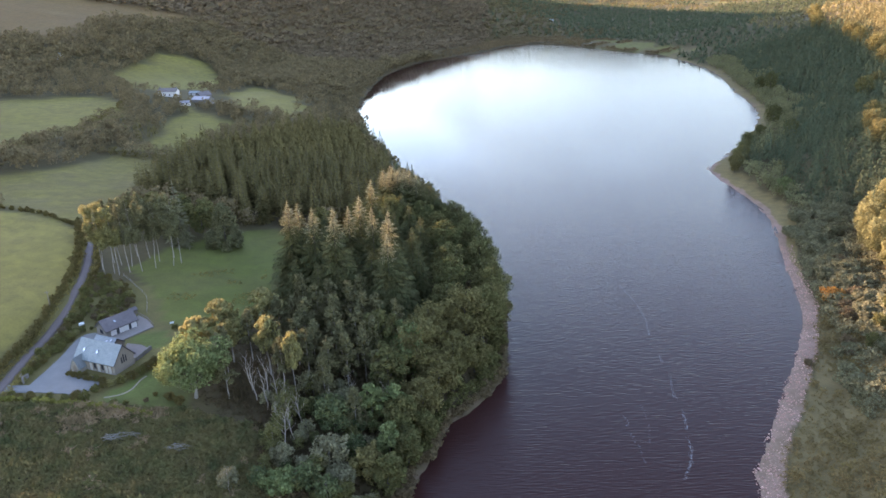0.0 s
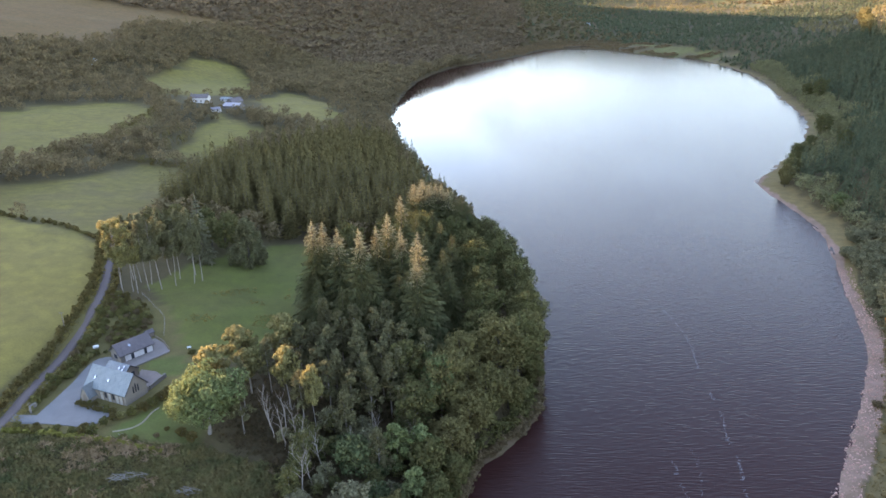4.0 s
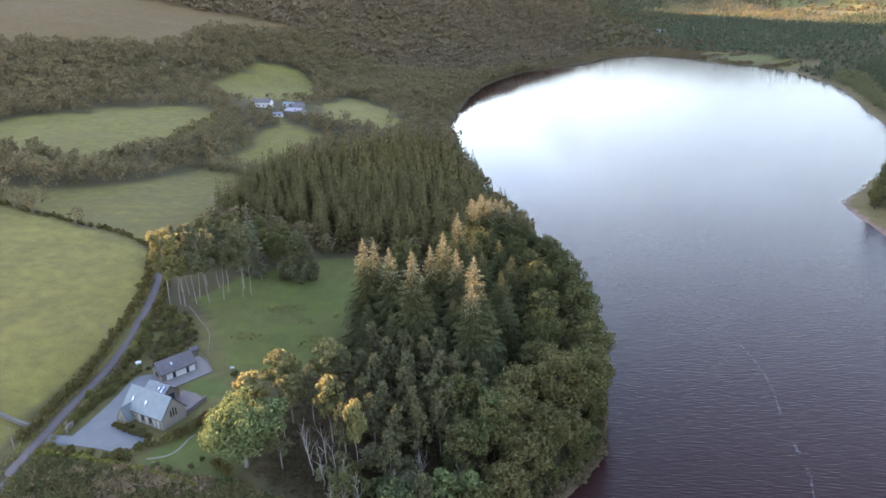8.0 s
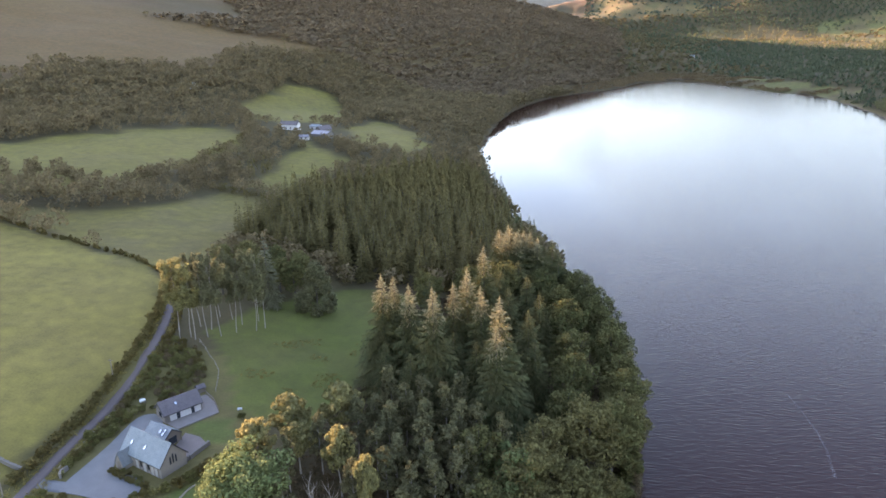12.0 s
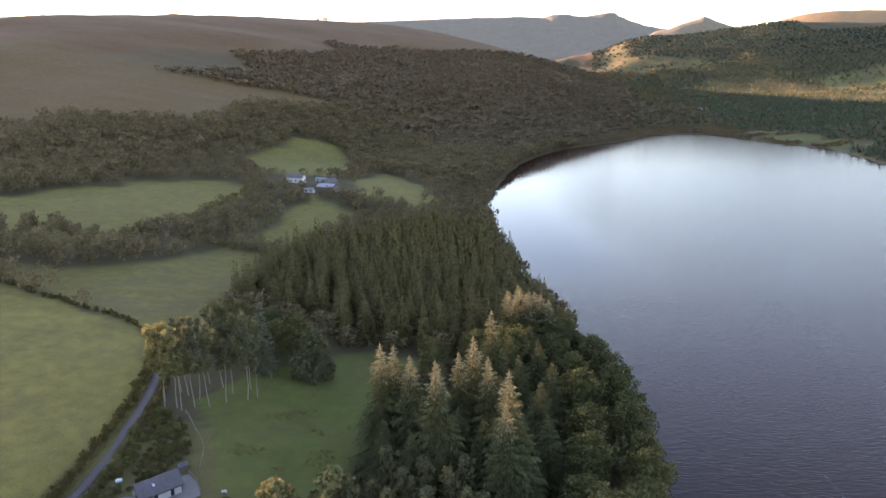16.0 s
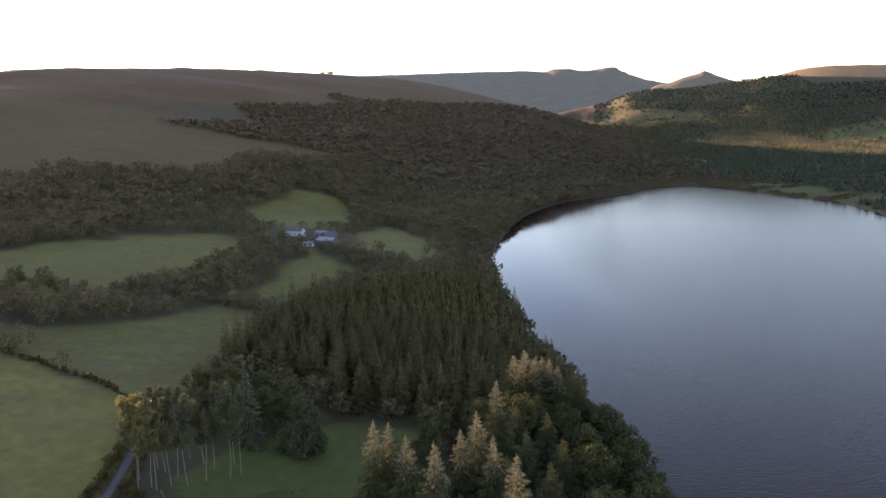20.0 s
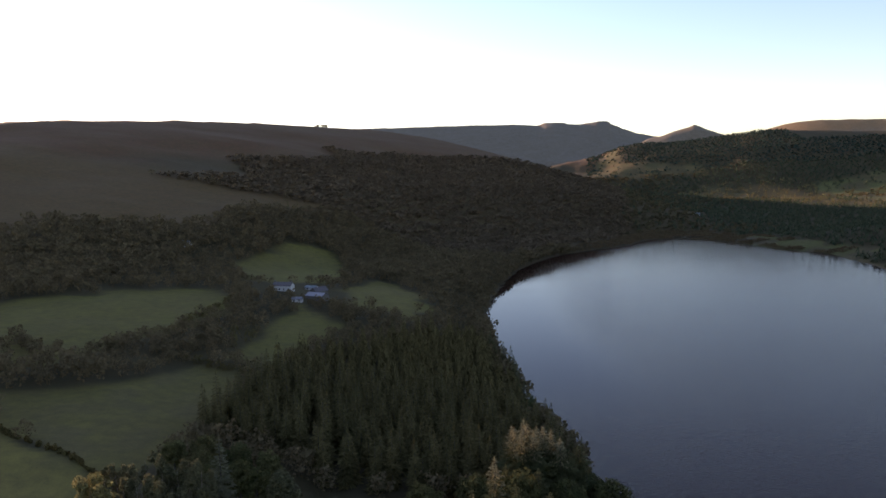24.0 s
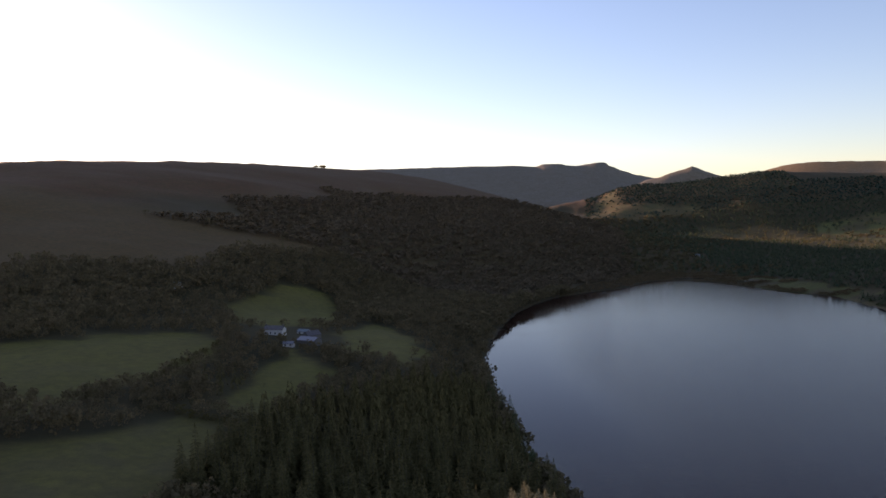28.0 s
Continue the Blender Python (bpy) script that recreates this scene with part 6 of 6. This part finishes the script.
# the lane
def ribbon(name, pts, w, mat, label, lift=0.16):
    P = np.array(pts, float)
    dense = []
    for a, b, c, d in zip(np.vstack([P[:1], P[:-1]]), P, np.vstack([P[1:], P[-1:]]), np.vstack([P[2:], P[-1:], P[-1:]])):
        for t in np.linspace(0, 1, 14, endpoint=False):
            dense.append(0.5 * (2 * b + (c - a) * t + (2 * a - 5 * b + 4 * c - d) * t * t + (3 * b - a - 3 * c + d) * t ** 3))
    D = np.array(dense[:-14])
    T = np.gradient(D, axis=0)
    T /= np.linalg.norm(T, axis=1, keepdims=True)
    N = np.stack([-T[:, 1], T[:, 0]], 1)
    zc = height(D[:, 0], D[:, 1])
    zc = np.convolve(np.pad(zc, 4, "edge"), np.ones(9) / 9, "valid")
    V, F = [], []
    for i in range(len(D)):
        for k, (s, dz) in enumerate(((-1, -0.8), (-1, 0), (-0.4, 0.05), (0.4, 0.05), (1, 0), (1, -0.8))):
            V.append((*(D[i] + N[i] * s * w / 2), zc[i] + lift + dz))
        if i:
            F += [((i - 1) * 6 + k, (i - 1) * 6 + k + 1, i * 6 + k + 1, i * 6 + k) for k in range(5)]
    return tagged(new(name, quad_mesh(name, V, F, [mat], True)), label, "lane", kind="structure")


ribbon("road", LANE, 2.8, M_ASPHALT, "narrow worn asphalt lane between hedges")
ribbon("drive_entrance", [(-110, 165.9), (-113, 165.8), (-116, 165.8), (-119, 165.8), (-121.6, 166)], 3.8, M_GRAVEL, "gravel mouth of the drive joining the lane", 0.04)
ribbon("lane_kerb", [(-119.4, 171.5), (-120.2, 178), (-121.2, 188), (-122.2, 196), (-123.2, 204), (-124.6, 212)], 0.4, M_KERB, "pale kerb of stones and dry grass beside the lane", 0.2)
ribbon("garden_path", [(-91.5, 161.2), (-90.1, 161.6), (-87.5, 162.9), (-85.9, 165.3), (-85.4, 169.4), (-84.6, 171.5)], 0.5, M_KERB, "narrow stone path across the garden", 0.08)


def pole(x, y, h):
    ob = tagged(new("utility_pole"), "wooden utility pole beside the lane", "pole", "utility poles")
    ob.matrix_basis = pose(x, y, ground_z(x, y) - 0.3)
    v, f = tube([(0, 0, 0), (0, 0, h)], [0.15, 0.10], 8)
    o = new("shaft", quad_mesh("shaft", v, f, [M_TIMBER], True))
    o.parent = ob
    solid("crossarm", M_TIMBER, ob, (-0.7, 0.7, -0.06, 0.06, h - 0.5, h - 0.38))
    for k in (-0.6, 0, 0.6):
        solid("insulator", M_STONE, ob, (k - 0.05, k + 0.05, -0.05, 0.05, h - 0.38, h - 0.22))


pole(-128.6, 207, 7.0)
pole(-123.6, 160, 6.5)

# pale rail fence curving round the meadow
fence = tagged(new("rail_fence"), "pale weathered rail fence curving round the meadow", "fence")
FP = [(-116.5, 232.5), (-112.5, 228.5), (-109.5, 225.2), (-106.0, 221.8), (-103.3, 218.6), (-102.2, 216.0), (-101.2, 213.2), (-100.2, 210.4)]
M_PALEWOOD = surface("pale_wood", (0.23, 0.19, 0.15), (0.17, 0.14, 0.115), 1.0, 9.0, 0.8, 0.01)
for (xa, ya), (xb, yb) in zip(FP, FP[1:]):
    za, zb = ground_z(xa, ya), ground_z(xb, yb)
    for zz in (0.45, 0.95):
        v, f = tube([(xa, ya, za + zz), (xb, yb, zb + zz)], [0.04, 0.04], 5)
        o = new("rail", quad_mesh("rail", v, f, [M_PALEWOOD]))
        o.parent = fence
for xa, ya in FP:
    za = ground_z(xa, ya)
    v, f = tube([(xa, ya, za - 0.3), (xa, ya, za + 1.15)], [0.08, 0.07], 6)
    o = new("post", quad_mesh("post", v, f, [M_PALEWOOD]))
    o.parent = fence

# oil tank, garden seat, bench by the lawn
tank = tagged(new("oil_tank"), "white plastic oil tank on a block stand", "tank")
tank.matrix_basis = pose(-117.2, 202.2, ground_z(-117.2, 202.2), 0, 0, 35) @ Matrix.Diagonal((0.72, 0.72, 0.72, 1))
bm = bmesh.new()
bmesh.ops.create_cone(bm, cap_ends=True, segments=14, radius1=0.65, radius2=0.65, depth=2.2)
bmesh.ops.rotate(bm, verts=bm.verts, cent=(0, 0, 0), matrix=Matrix.Rotation(radians(90), 3, "Y"))
bmesh.ops.translate(bm, verts=bm.verts, vec=(0, 0, 1.1))
bmesh.ops.bevel(bm, geom=[e for e in bm.edges if abs(e.verts[0].co.x - e.verts[1].co.x) < 0.01], offset=0.2, segments=3, affect="EDGES")
part("body", bm, M_PLASTIC, tank)
solid("stand", M_STONE, tank, (-0.9, -0.5, -0.5, 0.5, -0.3, 0.55), (0.5, 0.9, -0.5, 0.5, -0.3, 0.55))
for nm, x, y, lab in (("garden_bench", -89.4, 202.8, "white painted bench standing on the meadow"), ("stone_bench", -88.5, 159.6, "pale stone seat at the lawn's edge")):
    b = tagged(new(nm), lab, "bench")
    b.matrix_basis = pose(x, y, ground_z(x, y), 0, 0, 20) @ Matrix.Diagonal((0.75, 0.75, 0.75, 1))
    solid("seat", M_PLASTIC, b, (-0.8, 0.8, -0.25, 0.25, 0.42, 0.5))
    solid("backrest", M_PLASTIC, b, (-0.8, 0.8, 0.22, 0.3, 0.5, 0.95))
    for sx in (-0.7, 0.62):
        solid("leg", M_PLASTIC, b, (sx, sx + 0.08, -0.22, 0.22, -0.1, 0.42))
gable_house("log_store", "small dark timber store behind the cottage", 2.2, 1.8, 1.4, 2.0, M_TIMBER, M_BROWNSLATE, pose(-104.6, 210.2, ground_z(-104.6, 210.2), 0, 0, 53), 0.15, "shed")

# the farm on the far rise
def farm_building(name, label, x, y, L, W, e, r, wall, roof, a, wins=0):
    ob = gable_house(name, label, L, W, e, r, wall, roof, pose(x, y, ground_z(x, y) - 0.1, 0, 0, a), 0.3, "barn" if "barn" in name or "shed" in name else "house")
    for k in range(wins):
        x0 = -L / 2 + (k + 0.5) * L / wins - 0.5
        window(ob, x0, x0 + 1.0, 0.9, 2.1, -W / 2)
        if e > 4.5:
            window(ob, x0, x0 + 1.0, 3.2, 4.3, -W / 2)
    return ob


fh = farm_building("farmhouse", "white two-storey farmhouse with grey slate roof", -229, 581, 15, 5.6, 4.1, 6.3, M_WHITE, M_BROWNSLATE, -8, 4)
for sx in (-6.8, 6.8):
    solid("chimney", M_STONE, fh, (sx - 0.45, sx + 0.45, -0.4, 0.4, 5.4, 7.4))
farm_building("farm_shed", "low white shed with grey roof in the farmyard", -215, 600, 9, 5, 2.4, 3.6, M_WHITE, M_SLATE, -12, 2)
farm_building("farm_barn", "long grey sheet-roofed barn beside the farmyard", -199, 570, 15, 8.4, 3.2, 5.2, M_STONE, M_STEEL, -20)
farm_building("milking_shed", "small white shed below the farm", -208, 556, 7, 4.4, 2.2, 3.4, M_WHITE, M_STEEL, 5, 2)
farm_building("stone_barn", "old stone barn with dark slate roof", -204, 587, 11, 7, 3.6, 6.2, M_STONE, M_BROWNSLATE, 60)
farm_building("far_cottage", "tiny white cottage among the valley woods", 194, 1573, 10, 6, 3.0, 5.5, M_WHITE, M_SLATE, 10, 2)
farm_building("hill_cottage", "small pale cottage among trees on the hillside", -371, 691, 9, 6, 3.0, 5.5, M_WHITE, M_SLATE, -20, 2)

# heaps of cut brushwood in the bracken
for k, (x, y, n) in enumerate(((-82.3, 145.9, 26), (-66.3, 142.9, 24), (-79, 146.6, 14))):
    ob = tagged(new("brush_pile"), "grey heap of cut branches lying in bracken", "brushwood", "brush piles")
    ob.matrix_basis = pose(x, y, ground_z(x, y))
    r = random.Random(70 + k)
    for i in range(n):
        a, L, h = r.uniform(-0.6, 0.6), r.uniform(1.6, 3.4), r.uniform(0.7, 1.25)
        ox, oy = r.uniform(-2.0, 2.0), r.uniform(-0.8, 0.8)
        dx, dy = math.cos(a) * L / 2, math.sin(a) * L / 2
        v, f = tube([(ox - dx, oy - dy, h - r.uniform(0, 0.4)), (ox, oy, h), (ox + dx, oy + dy, h - r.uniform(0, 0.4))], [0.07, 0.06, 0.02], 5)
        o = new("branch", quad_mesh("branch", v, f, [M_GREYBARK], True))
        o.parent = ob
